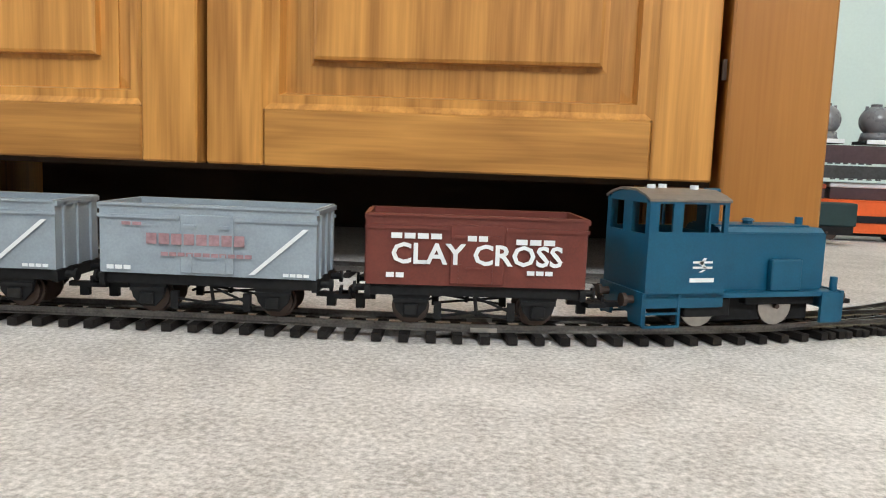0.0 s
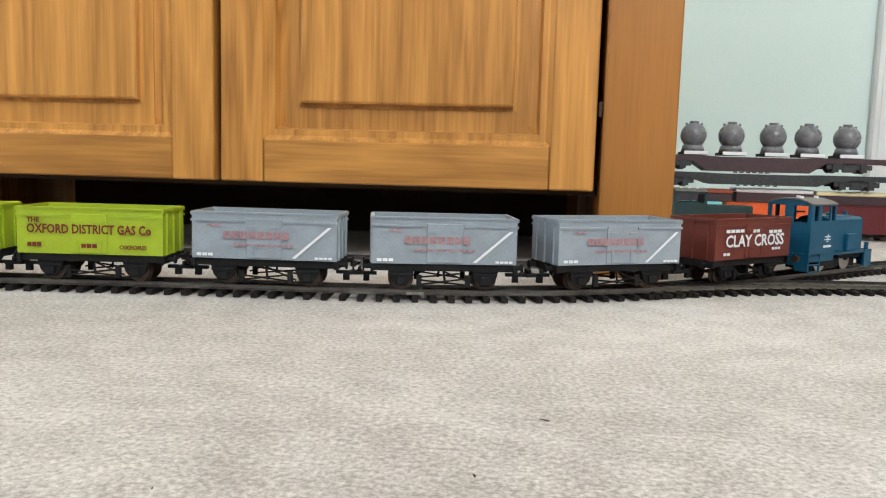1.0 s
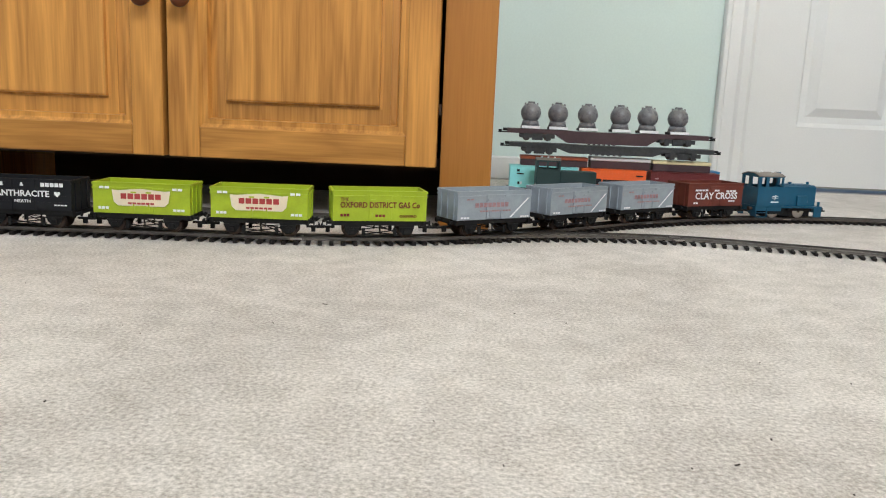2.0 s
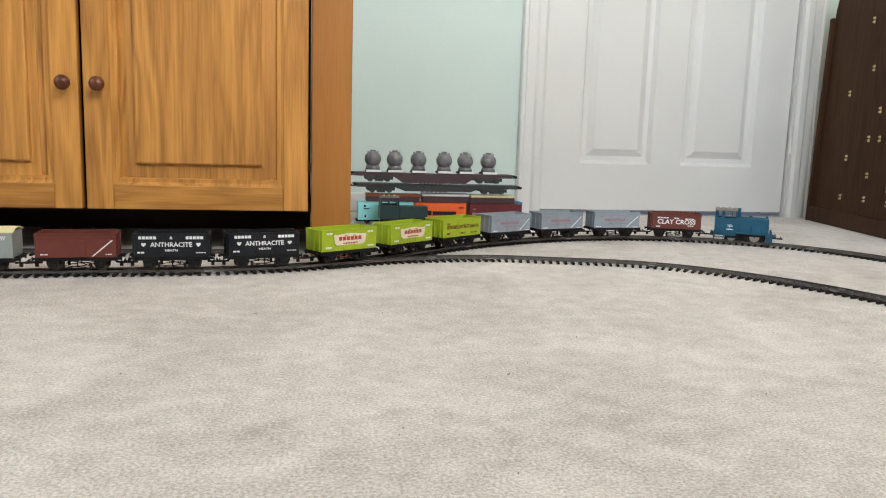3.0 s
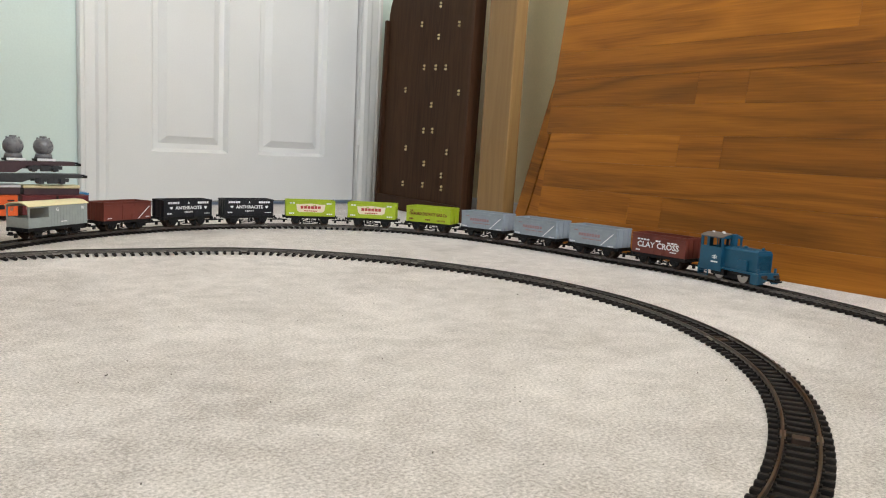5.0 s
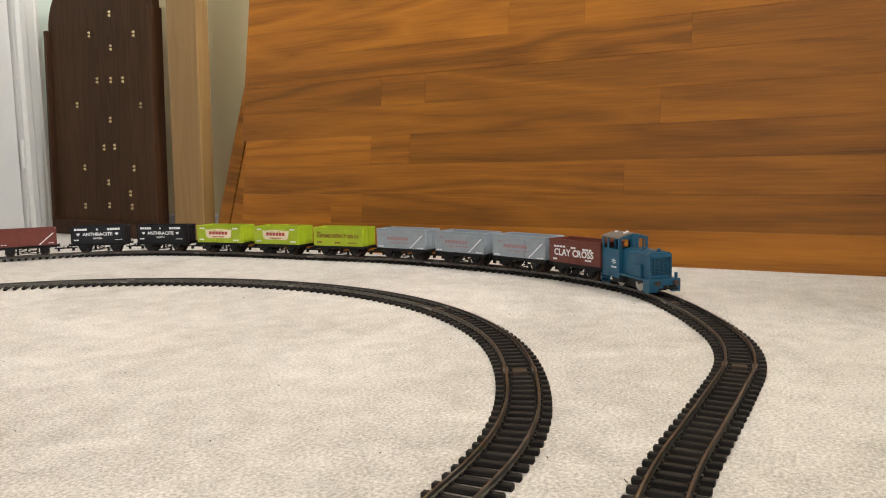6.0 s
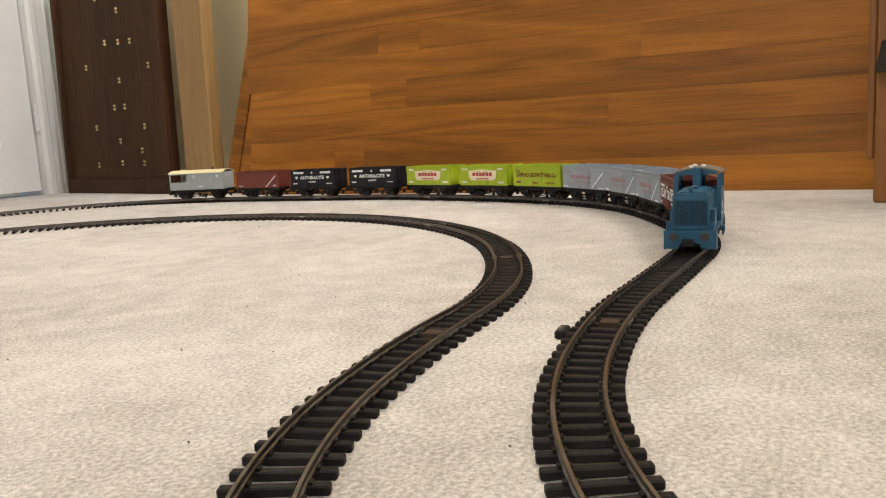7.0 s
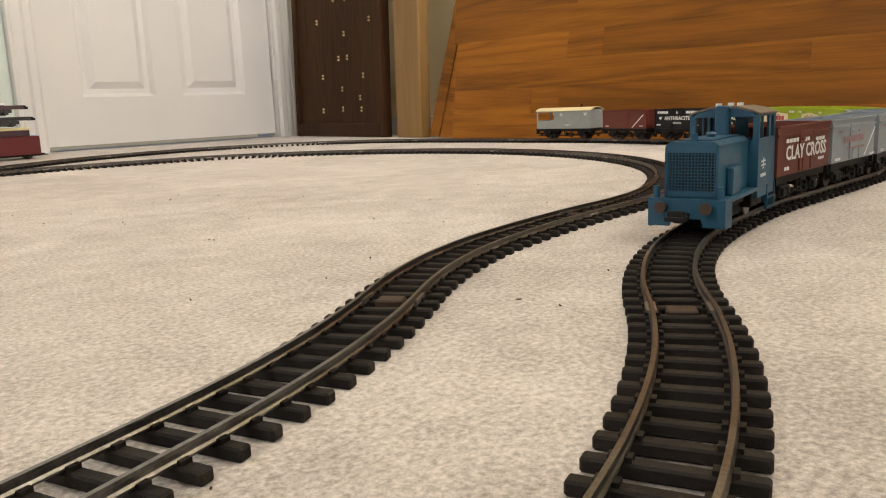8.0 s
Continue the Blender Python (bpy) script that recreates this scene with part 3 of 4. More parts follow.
# ---- rolling stock ----
RT = 0.0065
HL, HW = 0.040, 0.0172
ZB, ZT = 0.0222, 0.0480
MESHES = {}


def shared(key, make):
    if key not in MESHES:
        MESHES[key] = make()
    return MESHES[key]


def wheel_mesh(r):
    bm = bmesh.new()
    for y in (-0.0083, 0.0083):
        s = 1 if y > 0 else -1
        rod(bm, (0, y - s * 0.0012, 0), (0, y + s * 0.0012, 0), r, 20)
        rod(bm, (0, y - s * 0.0018, 0), (0, y - s * 0.0012, 0), r + 0.0009, 20)
        rod(bm, (0, y + s * 0.0012, 0), (0, y + s * 0.0016, 0), r * 0.35, 10)
    rod(bm, (0, -0.012, 0), (0, 0.012, 0), 0.001, 8)
    return finish("wheelset", bm, BUFFER)


def underframe(th, hl, base):
    def frame_bars():
        bm = boxes((-hl, hl, -HW + 0.002, -HW + 0.0035, ZB - 0.0042, ZB - 0.0003), (-hl, hl, HW - 0.0035, HW - 0.002, ZB - 0.0042, ZB - 0.0003),
                   (-hl - 0.0005, -hl + 0.0015, -HW, HW, ZB - 0.0046, ZB - 0.0004), (hl - 0.0015, hl + 0.0005, -HW, HW, ZB - 0.0046, ZB - 0.0004),
                   (-hl, hl, -HW + 0.0036, HW - 0.0036, ZB - 0.0016, ZB - 0.0004))
        return finish("underframe", bm, BLACKP)
    part("underframe", shared(("uf", hl), frame_bars), None, th, "black plastic underframe")

    def guard():
        bm = bmesh.new()
        prism(bm, [(-0.0070, ZB - 0.0043), (0.0070, ZB - 0.0043), (0.0056, 0.0128), (0.0026, 0.0095), (-0.0026, 0.0095), (-0.0056, 0.0128)], "y", -0.0008, 0.0008)
        box(bm, -0.0026, 0.0026, -0.0024, -0.0006, 0.0105, 0.0148, 0.0004)
        box(bm, -0.0065, 0.0065, -0.0018, -0.0006, 0.0152, 0.0166)
        return finish("axle_guard", bm, BLACKP)
    g = shared("guard", guard)
    for x in (-base, base):
        for s in (-1, 1):
            o = part("axle_guard", g, None, th)
            o.matrix_local = pose(x, s * (HW - 0.0036), 0, 0, 0, 0 if s < 0 else 180)
        o = part("wheelset", shared("wheel", lambda: wheel_mesh(0.0062)), None, th)
        o.location = (x, 0, RT + 0.0062)

    def brake():
        bm = bmesh.new()
        rod(bm, (-0.014, 0, 0.0128), (0.014, 0, 0.0100), 0.0005, 6)
        rod(bm, (-0.014, 0, 0.0100), (0.014, 0, 0.0138), 0.0005, 6)
        rod(bm, (0.0, 0, ZB - 0.004), (0.001, 0, 0.0105), 0.0007, 6)
        rod(bm, (0.0, 0, ZB - 0.0045), (0.017, -0.0004, 0.0108), 0.0005, 6)
        box(bm, -0.0150, -0.0122, -0.001, 0.001, 0.009, 0.0155)
        box(bm, 0.0122, 0.0150, -0.001, 0.001, 0.009, 0.0155)
        return finish("brake_gear", bm, BLACKP)
    for s in (-1, 1):
        o = part("brake_gear", shared("brake", brake), None, th)
        o.matrix_local = pose(0, s * (HW - 0.004), 0, 0, 0, 0 if s < 0 else 180)

    def buf():
        bm = bmesh.new()
        rod(bm, (0, 0, 0), (0.0040, 0, 0), 0.0013, 10)
        rod(bm, (0.0040, 0, 0), (0.0050, 0, 0), 0.0023, 12)
        return finish("buffer", bm, BLACKP)

    def hook():
        bm = boxes((0, 0.011, -0.0016, 0.0016, -0.0010, 0.0008), (0.009, 0.0155, -0.0038, 0.0038, -0.0008, 0.0010), (0.0128, 0.0138, -0.0036, 0.0036, 0.0010, 0.0034), (0.004, 0.0075, -0.0012, 0.0012, -0.0046, -0.0009))
        return finish("coupling", bm, BLACKP)
    for s in (-1, 1):
        for y in (-0.0105, 0.0105):
            o = part("buffer", shared("buf", buf), None, th)
            o.matrix_local = pose(s * hl, y, ZB - 0.0025, 0, 0, 0 if s > 0 else 180)
        o = part("coupling", shared("hook", hook), None, th)
        o.matrix_local = pose(s * (hl - 0.003), 0, 0.0145, 0, 0, 0 if s > 0 else 180)


def body_mesh(paint, planks):
    """An open wagon body: walls with thickness, a floor inside, a top lip and ribs."""
    w = 0.0012
    bm = boxes((-HL, HL, -HW, -HW + w, ZB, ZT), (-HL, HL, HW - w, HW, ZB, ZT), (-HL, -HL + w, -HW + w, HW - w, ZB, ZT), (HL - w, HL, -HW + w, HW - w, ZB, ZT),
               (-HL + w, HL - w, -HW + w, HW - w, ZB, ZB + 0.001))
    for x in (-1, 1):
        for y in (-0.011, 0.0, 0.011):
            box(bm, x * HL, x * (HL + 0.0009), y - 0.001, y + 0.001, ZB, ZT - 0.001)
        box(bm, x * HL, x * (HL + 0.0009), -HW, HW, ZT - 0.0022, ZT - 0.0004)
    for y in (-1, 1):
        a, b = sorted((y * HW, y * (HW + 0.0008)))
        if planks:
            for i in range(1, 5):
                z = ZB + (ZT - ZB) * i / 5
                box(bm, -HL, HL, *sorted((y * HW, y * (HW + 0.00022))), z - 0.0002 - 0.0021, z - 0.0002 + 0.0021)
            for x in (-HL + 0.0012, HL - 0.0012, -0.0095, 0.0095):
                box(bm, x - 0.0008, x + 0.0008, a, b, ZB, ZT)
        else:
            box(bm, -HL - 0.0006, -0.0105, a, b, ZT - 0.0055, ZT - 0.0042)
            box(bm, 0.0105, HL + 0.0006, a, b, ZT - 0.0055, ZT - 0.0042)
            box(bm, -HL, HL, a, b, ZT - 0.0010, ZT)
    return finish("body", bm, paint)


def side_door_mesh(paint):
    bm = boxes((-0.0098, 0.0098, -0.0009, 0, ZB + 0.0008, ZT - 0.0035), bev=0.0003)
    for x in (-0.0062, 0.0062):
        box(bm, x - 0.0022, x + 0.0022, -0.0016, -0.0007, ZT - 0.0085, ZT - 0.0072)
        box(bm, x - 0.0006, x + 0.0006, -0.0014, -0.0007, ZB + 0.001, ZB + 0.008)
    box(bm, -0.004, 0.004, -0.0013, -0.0007, ZB + 0.0062, ZB + 0.0070)
    return finish("side_door", bm, paint)


def both_sides(name, me, th, x, y, z, label=""):
    """A marking on the near and the far side of a vehicle, upright on each."""
    o = part(name, me, None, th, label)
    o.location = (x, -y, z)
    o = part(name, me, None, th, label)
    o.matrix_local = pose(-x if name != "diagonal_stripe" else x, y, z, 0, 0, 180)


def letters(th, rows, name):
    """Rows of (words, x, z, width, height, ink, depth); words of dashes give plain bars."""
    for words, x, z, w, h, ink, *more in rows:
        y = HW + 0.00105 + (more[0] if more else 0)
        if words[0] == "-":
            n = len(words)
            me = shared((words, w, h, ink.name), lambda: finish("marking", boxes(*[(-w / 2 + w * i / n + w * 0.06 / n, -w / 2 + w * (i + 1) / n - w * 0.12 / n, -0.00012, 0, 0, h) for i in range(n)]), ink))
            both_sides("marking", me, th, x, y, z)
        else:
            both_sides("lettering", shared((words, w, h, ink.name), lambda: text_mesh(words, w, h, ink)), th, x, y, z)


def stripe(th, x0, x1, z0, z1, ink, wide=0.0016):
    def make():
        bm = bmesh.new()
        prism(bm, [(x0, z0), (x0 + wide * 1.3, z0), (x1 + wide * 0.3, z1), (x1 - wide, z1)], "y", -0.0001, 0.0)
        return finish("diagonal_stripe", bm, ink)
    both_sides("diagonal_stripe", shared(("stripe", x0, x1, ink.name), make), th, 0, HW + 0.00115, 0, "white diagonal stripe")


def open_wagon(name, label, paint, rows, planks=False, diag=None):
    th = thing(name, label, "toy wagon", "wagons of the train")
    part("body", shared(("body", paint.name), lambda: body_mesh(paint, planks)), None, th)
    if not planks:
        for s in (-1, 1):
            o = part("side_door", shared(("sd", paint.name), lambda: side_door_mesh(paint)), None, th)
            o.matrix_local = pose(0, s * HW, 0, 0, 0, 0 if s < 0 else 180)
    underframe(th, HL, 0.0235)
    letters(th, rows, name)
    if diag:
        stripe(th, *diag)
    return th


def locomotive():
    th = thing("diesel_shunter", "small blue toy diesel shunting locomotive with grey roof", "toy locomotive")
    z0 = 0.0205
    cw = 0.0165
    # cab
    x0, x1, zt = -0.044, -0.0105, 0.0575
    side = bmesh.new()
    for y in (-1, 1):
        a, b = sorted((y * cw, y * (cw - 0.0011)))
        box(side, x0, x1, a, b, 0.0155, 0.0440)
        for u, v in ((x0, x0 + 0.0040), (x0 + 0.0098, x0 + 0.0138), (x1 - 0.0020, x1)):
            box(side, u, v, a, b, 0.0440, zt - 0.0030)
        box(side, x0, x1, a, b, zt - 0.0030, zt - 0.0012)
        box(side, x1 - 0.0085, x1 - 0.0077, a, b, 0.044, zt - 0.003)
    for x, w in ((x0, 0.0011), (x1 - 0.0011, 0.0011)):
        box(side, x, x + w, -cw + 0.0011, cw - 0.0011, 0.0155, 0.0430)
        for u, v in ((-cw + 0.0011, -cw + 0.0028), (-0.0032, 0.0032), (cw - 0.0028, cw - 0.0011)):
            box(side, x, x + w, u, v, 0.0430, zt - 0.0028)
        prism(side, [(-cw + 0.0011, zt - 0.0030), (cw - 0.0011, zt - 0.0030), (cw - 0.004, zt - 0.0006), (0.006, zt + 0.0011), (-0.006, zt + 0.0011), (-cw + 0.004, zt - 0.0006)], "x", x, x + w)
    cab = part("cab", side, BLUE, th)
    bm = bmesh.new()
    top = [(-cw - 0.0006, zt - 0.0013), (-cw + 0.0035, zt + 0.0004), (-0.006, zt + 0.0021), (0.006, zt + 0.0021), (cw - 0.0035, zt + 0.0004), (cw + 0.0006, zt - 0.0013)]
    prism(bm, top + [(y, z - 0.0009) for y, z in top[::-1]], "x", x0 - 0.0006, x1 + 0.0006)
    part("roof", bm, ROOFG, cab, "grey brown curved roof")
    for x, y in ((-0.037, -0.004), (-0.028, 0.003), (-0.019, -0.005)):
        bm = bmesh.new()
        rod(bm, (x, y, zt + 0.0012), (x, y, zt + 0.0036), 0.0016, 12)
        part("roof_vent", bm, WHITEI, cab, "pale roof vent")
    # bonnet
    bw, bx0, bx1, bz = 0.0118, -0.0104, 0.0375, 0.0460
    bm = bmesh.new()
    prism(bm, [(-bw, z0 + 0.0005), (bw, z0 + 0.0005), (bw, bz - 0.0022), (bw - 0.0022, bz - 0.0004), (-bw + 0.0022, bz - 0.0004), (-bw, bz - 0.0022)], "x", bx0, bx1)
    bonnet = part("bonnet", bm, BLUE, th)
    part("bonnet_lid", boxes((bx0, bx1 - 0.001, -bw - 0.0004, bw + 0.0004, bz - 0.0031, bz - 0.0026), (bx0, bx1 - 0.004, -0.0075, 0.0075, bz - 0.0005, bz + 0.0003)), BLUE, bonnet)
    bm = boxes((bx1, bx1 + 0.0008, -bw, bw, bz - 0.0052, bz - 0.0026), (bx1, bx1 + 0.0008, -bw, bw, z0 + 0.001, z0 + 0.0035), (bx1, bx1 + 0.0008, -bw, -bw + 0.0012, z0 + 0.001, bz - 0.0026), (bx1, bx1 + 0.0008, bw - 0.0012, bw, z0 + 0.001, bz - 0.0026))
    part("radiator_frame", bm, BLUE, bonnet)
    bm = bmesh.new()
    for i in range(15):
        y = -bw + 0.0018 + i * (2 * bw - 0.0036) / 14
        box(bm, bx1 + 0.0001, bx1 + 0.0007, y - 0.00017, y + 0.00017, z0 + 0.0035, bz - 0.0052)
    for i in range(12):
        z = z0 + 0.0044 + i * (bz - z0 - 0.0104) / 11
        box(bm, bx1 + 0.0001, bx1 + 0.0006, -bw + 0.0012, bw - 0.0012, z - 0.00018, z + 0.00018)
    part("radiator_grille", bm, BLUE, bonnet)
    part("radiator_core", boxes((bx1 - 0.0001, bx1 + 0.0001, -bw + 0.0012, bw - 0.0012, z0 + 0.0035, bz - 0.0052)), BLACKP, bonnet)
    bm = bmesh.new()
    rod(bm, (0.010, 0, bz), (0.010, 0, bz + 0.0016), 0.0020, 12)
    rod(bm, (0.010, 0, bz + 0.0016), (0.010, 0, bz + 0.0026), 0.0028, 12, 0.0016)
    part("filler_cap", bm, BLUE, bonnet)
    bm = bmesh.new()
    rod(bm, (0.0345, 0.0, bz - 0.001), (0.0345, 0.0, bz + 0.0032), 0.0016, 12)
    part("lamp", bm, BLUE, bonnet)
    part("exhaust_box", boxes((x1 + 0.0003, x1 + 0.0055, -0.0028, 0.0028, bz - 0.0005, zt + 0.0026), bev=0.0006), BLUE, cab)
    for y in (-1, 1):
        part("side_locker", boxes((0.012, 0.026, *sorted((y * bw, y * (bw + 0.0030))), z0 + 0.0005, 0.0335), bev=0.0005), BLUE, bonnet)
    # frames, beams, steps
    part("footplate", boxes((-0.0445, 0.0445, -cw, cw, z0 - 0.0014, z0 + 0.0004)), BLUE, th)
    for x, w in ((0.0432, 0.0016), (-0.0452, 0.0012)):
        bm = bmesh.new()
        prism(bm, [(-cw - 0.0005, 0.0090), (-0.0075, 0.0090), (-0.0065, 0.0125), (0.0065, 0.0125), (0.0075, 0.0090), (cw + 0.0005, 0.0090), (cw + 0.0005, z0 + 0.0008), (-cw - 0.0005, z0 + 0.0008)], "x", x, x + w)
        part("buffer_beam", bm, BLUE, th)
    for y in (-1, 1):
        a, b = sorted((y * (cw + 0.0005), y * (cw - 0.0008)))
        part("step_plate", boxes((0.0345, 0.0440, a, b, 0.0085, z0)), BLUE, th)
        part("step_plate", boxes((-0.0445, -0.0435, a, b, 0.0080, z0), (-0.0300, -0.0290, a, b, 0.0080, z0), (-0.0445, -0.0290, a, b, 0.0130, 0.0138), (-0.0445, -0.0290, a, b, 0.0080, 0.0088)), BLUE, th)
        bm = bmesh.new()
        rod(bm, (0.0420, y * 0.0140, z0), (0.0420, y * 0.0140, z0 + 0.0060), 0.0015, 12)
        part("marker_lamp", bm, BLUE, th)
        for sx in (-1, 1):
            bm = bmesh.new()
            rod(bm, (sx * 0.0448, y * 0.0098, 0.0178), (sx * 0.0485, y * 0.0098, 0.0178), 0.0016, 12)
            rod(bm, (sx * 0.0485, y * 0.0098, 0.0178), (sx * 0.0500, y * 0.0098, 0.0178), 0.0026, 14)
            part("buffer", bm, BUFFER, th)
    part("chassis", boxes((-0.0280, 0.0344, -0.0095, 0.0095, 0.0085, z0 - 0.0015), (-0.026, -0.006, -0.0150, 0.0150, 0.0115, z0 - 0.0016), (0.002, 0.034, -0.0135, 0.0135, 0.0155, z0 - 0.0016), bev=0.0005), BLACKP, th, "black chassis")
    for x in (-0.017, 0.018):
        o = part("wheelset", shared("lwheel", lambda: wheel_mesh(0.0078)), None, th)
        o.location = (x, 0, RT + 0.0078)
        for y in (-1, 1):
            bm = bmesh.new()
            rod(bm, (x, y * 0.0098, RT + 0.0078), (x, y * 0.0103, RT + 0.0078), 0.0076, 24)
            part("tyre", bm, STEEL, th)
    part("coupling", boxes((0.0448, 0.056, -0.0016, 0.0016, 0.0132, 0.0152), (0.053, 0.0605, -0.004, 0.004, 0.0134, 0.0152), (0.057, 0.058, -0.0036, 0.0036, 0.0152, 0.0176)), BLACKP, th)
    part("coupling", boxes((-0.056, -0.0448, -0.0016, 0.0016, 0.0132, 0.0152), (-0.0605, -0.053, -0.004, 0.004, 0.0134, 0.0152)), BLACKP, th)
    # plain emblem of two bars crossed by a slanting one, and a plain bar for the number
    def emblem():
        bm = boxes((-0.0042, 0.0042, -0.00012, 0, 0.0024, 0.0032), (-0.0042, 0.0042, -0.00012, 0, 0.0004, 0.0012))
        prism(bm, [(-0.0016, 0.0018), (-0.0002, 0.0018), (0.0016, 0.0044), (0.0002, 0.0044)], "y", -0.00012, 0)
        prism(bm, [(0.0002, 0.0), (0.0016, 0.0), (-0.0002, -0.0010), (-0.0016, -0.0010)][::-1], "y", -0.00012, 0)
        prism(bm, [(-0.0016, 0.0030), (-0.0002, 0.0030), (0.0018, 0.0006), (0.0004, 0.0006)], "y", -0.00012, 0)
        return finish("emblem", bm, WHITEI)
    em = emblem()
    bar = finish("marking", boxes((-0.0052, 0.0052, -0.00012, 0, 0, 0.0016)), WHITEI)
    for side, turn in ((-1, 0), (1, 180)):
        o = part("emblem", em, None, cab, "plain white emblem")
        o.matrix_local = pose(-0.0205, side * (cw + 0.0001), 0.0300, 0, 0, turn)
        o = part("marking", bar, None, cab)
        o.matrix_local = pose(-0.0205, side * (cw + 0.0001), 0.0252, 0, 0, turn)
    return th


def brake_van():
    th = thing("brake_van", "grey toy brake van with cream roof and open veranda", "toy wagon", "wagons of the train")
    hl, w, zt = 0.0490, 0.0010, 0.0500
    bm = boxes((-hl, hl, -HW, -HW + w, ZB, ZB + 0.0125), (-hl, hl, HW - w, HW, ZB, ZB + 0.0125), (hl - w, hl, -HW + w, HW - w, ZB, zt), (-hl, -hl + w, -HW + w, HW - w, ZB, ZB + 0.0125),
               (-hl + 0.032, hl, -HW, -HW + w, ZB + 0.0125, zt), (-hl + 0.032, hl, HW - w, HW, ZB + 0.0125, zt), (-hl + 0.032, -hl + 0.033, -HW + w, HW - w, ZB, zt),
               (-hl, -hl + 0.002, -HW, -HW + w, ZB + 0.0125, zt), (-hl, -hl + 0.002, HW - w, HW, ZB + 0.0125, zt), (-hl, hl, -HW + w, HW - w, ZB, ZB + 0.001),
               (-hl, -hl + 0.032, -HW, -HW + w, zt - 0.003, zt), (-hl, -hl + 0.032, HW - w, HW, zt - 0.003, zt))
    for i in range(12):
        x = -hl + 0.036 + i * 0.005
        if x < hl:
            box(bm, x, x + 0.0002, -HW - 0.00015, -HW, ZB, zt)
    part("body", bm, VANG, th)
    bm = bmesh.new()
    top = [(-HW - 0.001, zt - 0.0004), (-HW + 0.005, zt + 0.0024), (-0.005, zt + 0.0038), (0.005, zt + 0.0038), (HW - 0.005, zt + 0.0024), (HW + 0.001, zt - 0.0004)]
    prism(bm, top + [(y, z - 0.0010) for y, z in top[::-1]], "x", -hl - 0.0015, hl + 0.0015)
    part("roof", bm, CREAMR, th, "cream curved roof")
    bm = bmesh.new()
    rod(bm, (0.02, 0.004, zt + 0.003), (0.02, 0.004, zt + 0.008), 0.0014, 10)
    part("chimney", bm, BLACKP, th)
    underframe(th, hl, 0.031)
    part("footboard", boxes((-hl + 0.004, hl - 0.004, -HW - 0.0024, -HW + 0.0004, 0.0116, 0.0124), (-hl + 0.004, hl - 0.004, HW - 0.0004, HW + 0.0024, 0.0116, 0.0124)), BLACKP, th)
    letters(th, [("G", -0.003, 0.0410, 0.0042, 0.0048, WHITEI, -0.0008), ("W", 0.0400, 0.0410, 0.0055, 0.0048, WHITEI, -0.0008), ("---", 0.008, 0.0270, 0.010, 0.0013, WHITEI, -0.0008)], "van")
    return th


GREY_ROWS = [("--------", -0.004, 0.0334, 0.0370, 0.0040, FADED), ("-----------", 0.0, 0.0292, 0.034, 0.0014, FADED), ("---", -0.0325, 0.0236, 0.0095, 0.0016, WHITEI), ("----", 0.033, 0.0232, 0.010, 0.0012, WHITEI), ("--", -0.0275, 0.0400, 0.008, 0.0012, FADED)]
CLAY_ROWS = [("CLAY CROSS", 0.0, 0.0300, 0.0620, 0.0078, WHITEI), ("----", -0.022, 0.0392, 0.019, 0.0020, WHITEI), ("--", 0.0, 0.0388, 0.008, 0.0020, WHITEI), ("---", 0.021, 0.0380, 0.015, 0.0020, WHITEI), ("--", -0.0295, 0.0250, 0.007, 0.0018, WHITEI), ("---", 0.023, 0.0270, 0.010, 0.0016, WHITEI)]
GAS_ROWS = [("OXFORD DISTRICT GAS Co", 0.0, 0.0335, 0.0680, 0.0052, MAROON), ("THE", -0.0305, 0.0395, 0.0068, 0.0026, MAROON), ("---", -0.030, 0.0262, 0.008, 0.0022, MAROON), ("---", 0.0, 0.0258, 0.009, 0.0022, MAROON), ("OXFORD", 0.024, 0.0254, 0.0150, 0.0024, MAROON)]
COAL_ROWS = [("-----", -0.0245, 0.0420, 0.0190, 0.0032, WHITEI), ("&", 0.0, 0.0420, 0.0032, 0.0032, WHITEI), ("-----", 0.0245, 0.0420, 0.0190, 0.0032, WHITEI), ("ANTHRACITE", 0.0, 0.0335, 0.0440, 0.0052, WHITEI), ("NEATH", 0.0, 0.0285, 0.0130, 0.0024, WHITEI), ("--", -0.0315, 0.0265, 0.008, 0.0018, WHITEI), ("----", 0.031, 0.0265, 0.011, 0.0010, WHITEI)]
SCROLL_ROWS = [("------", 0.0, 0.0345, 0.0340, 0.0046, REDI, 0.0003), ("------", 0.0, 0.0302, 0.022, 0.0016, REDI, 0.0003), ("--", -0.0300, 0.0425, 0.009, 0.0020, WHITEI), ("--", 0.0300, 0.0425, 0.009, 0.0020, WHITEI), ("---", -0.0310, 0.0255, 0.009, 0.0022, WHITEI), ("---", 0.0310, 0.0252, 0.010, 0.0020, WHITEI)]


def heart(th, x):
    def make():
        bm = bmesh.new()
        pts = [(0.00016 * 16 * math.sin(t) ** 3, 0.00016 * (13 * math.cos(t) - 5 * math.cos(2 * t) - 2 * math.cos(3 * t) - math.cos(4 * t))) for t in np.linspace(0.001, 2 * math.pi, 24, endpoint=False)]
        prism(bm, pts, "y", -0.00012, 0)
        return finish("heart_mark", bm, WHITEI)
    both_sides("heart_mark", shared("heart", make), th, x, HW + 0.00115, 0.0362, "white heart mark")


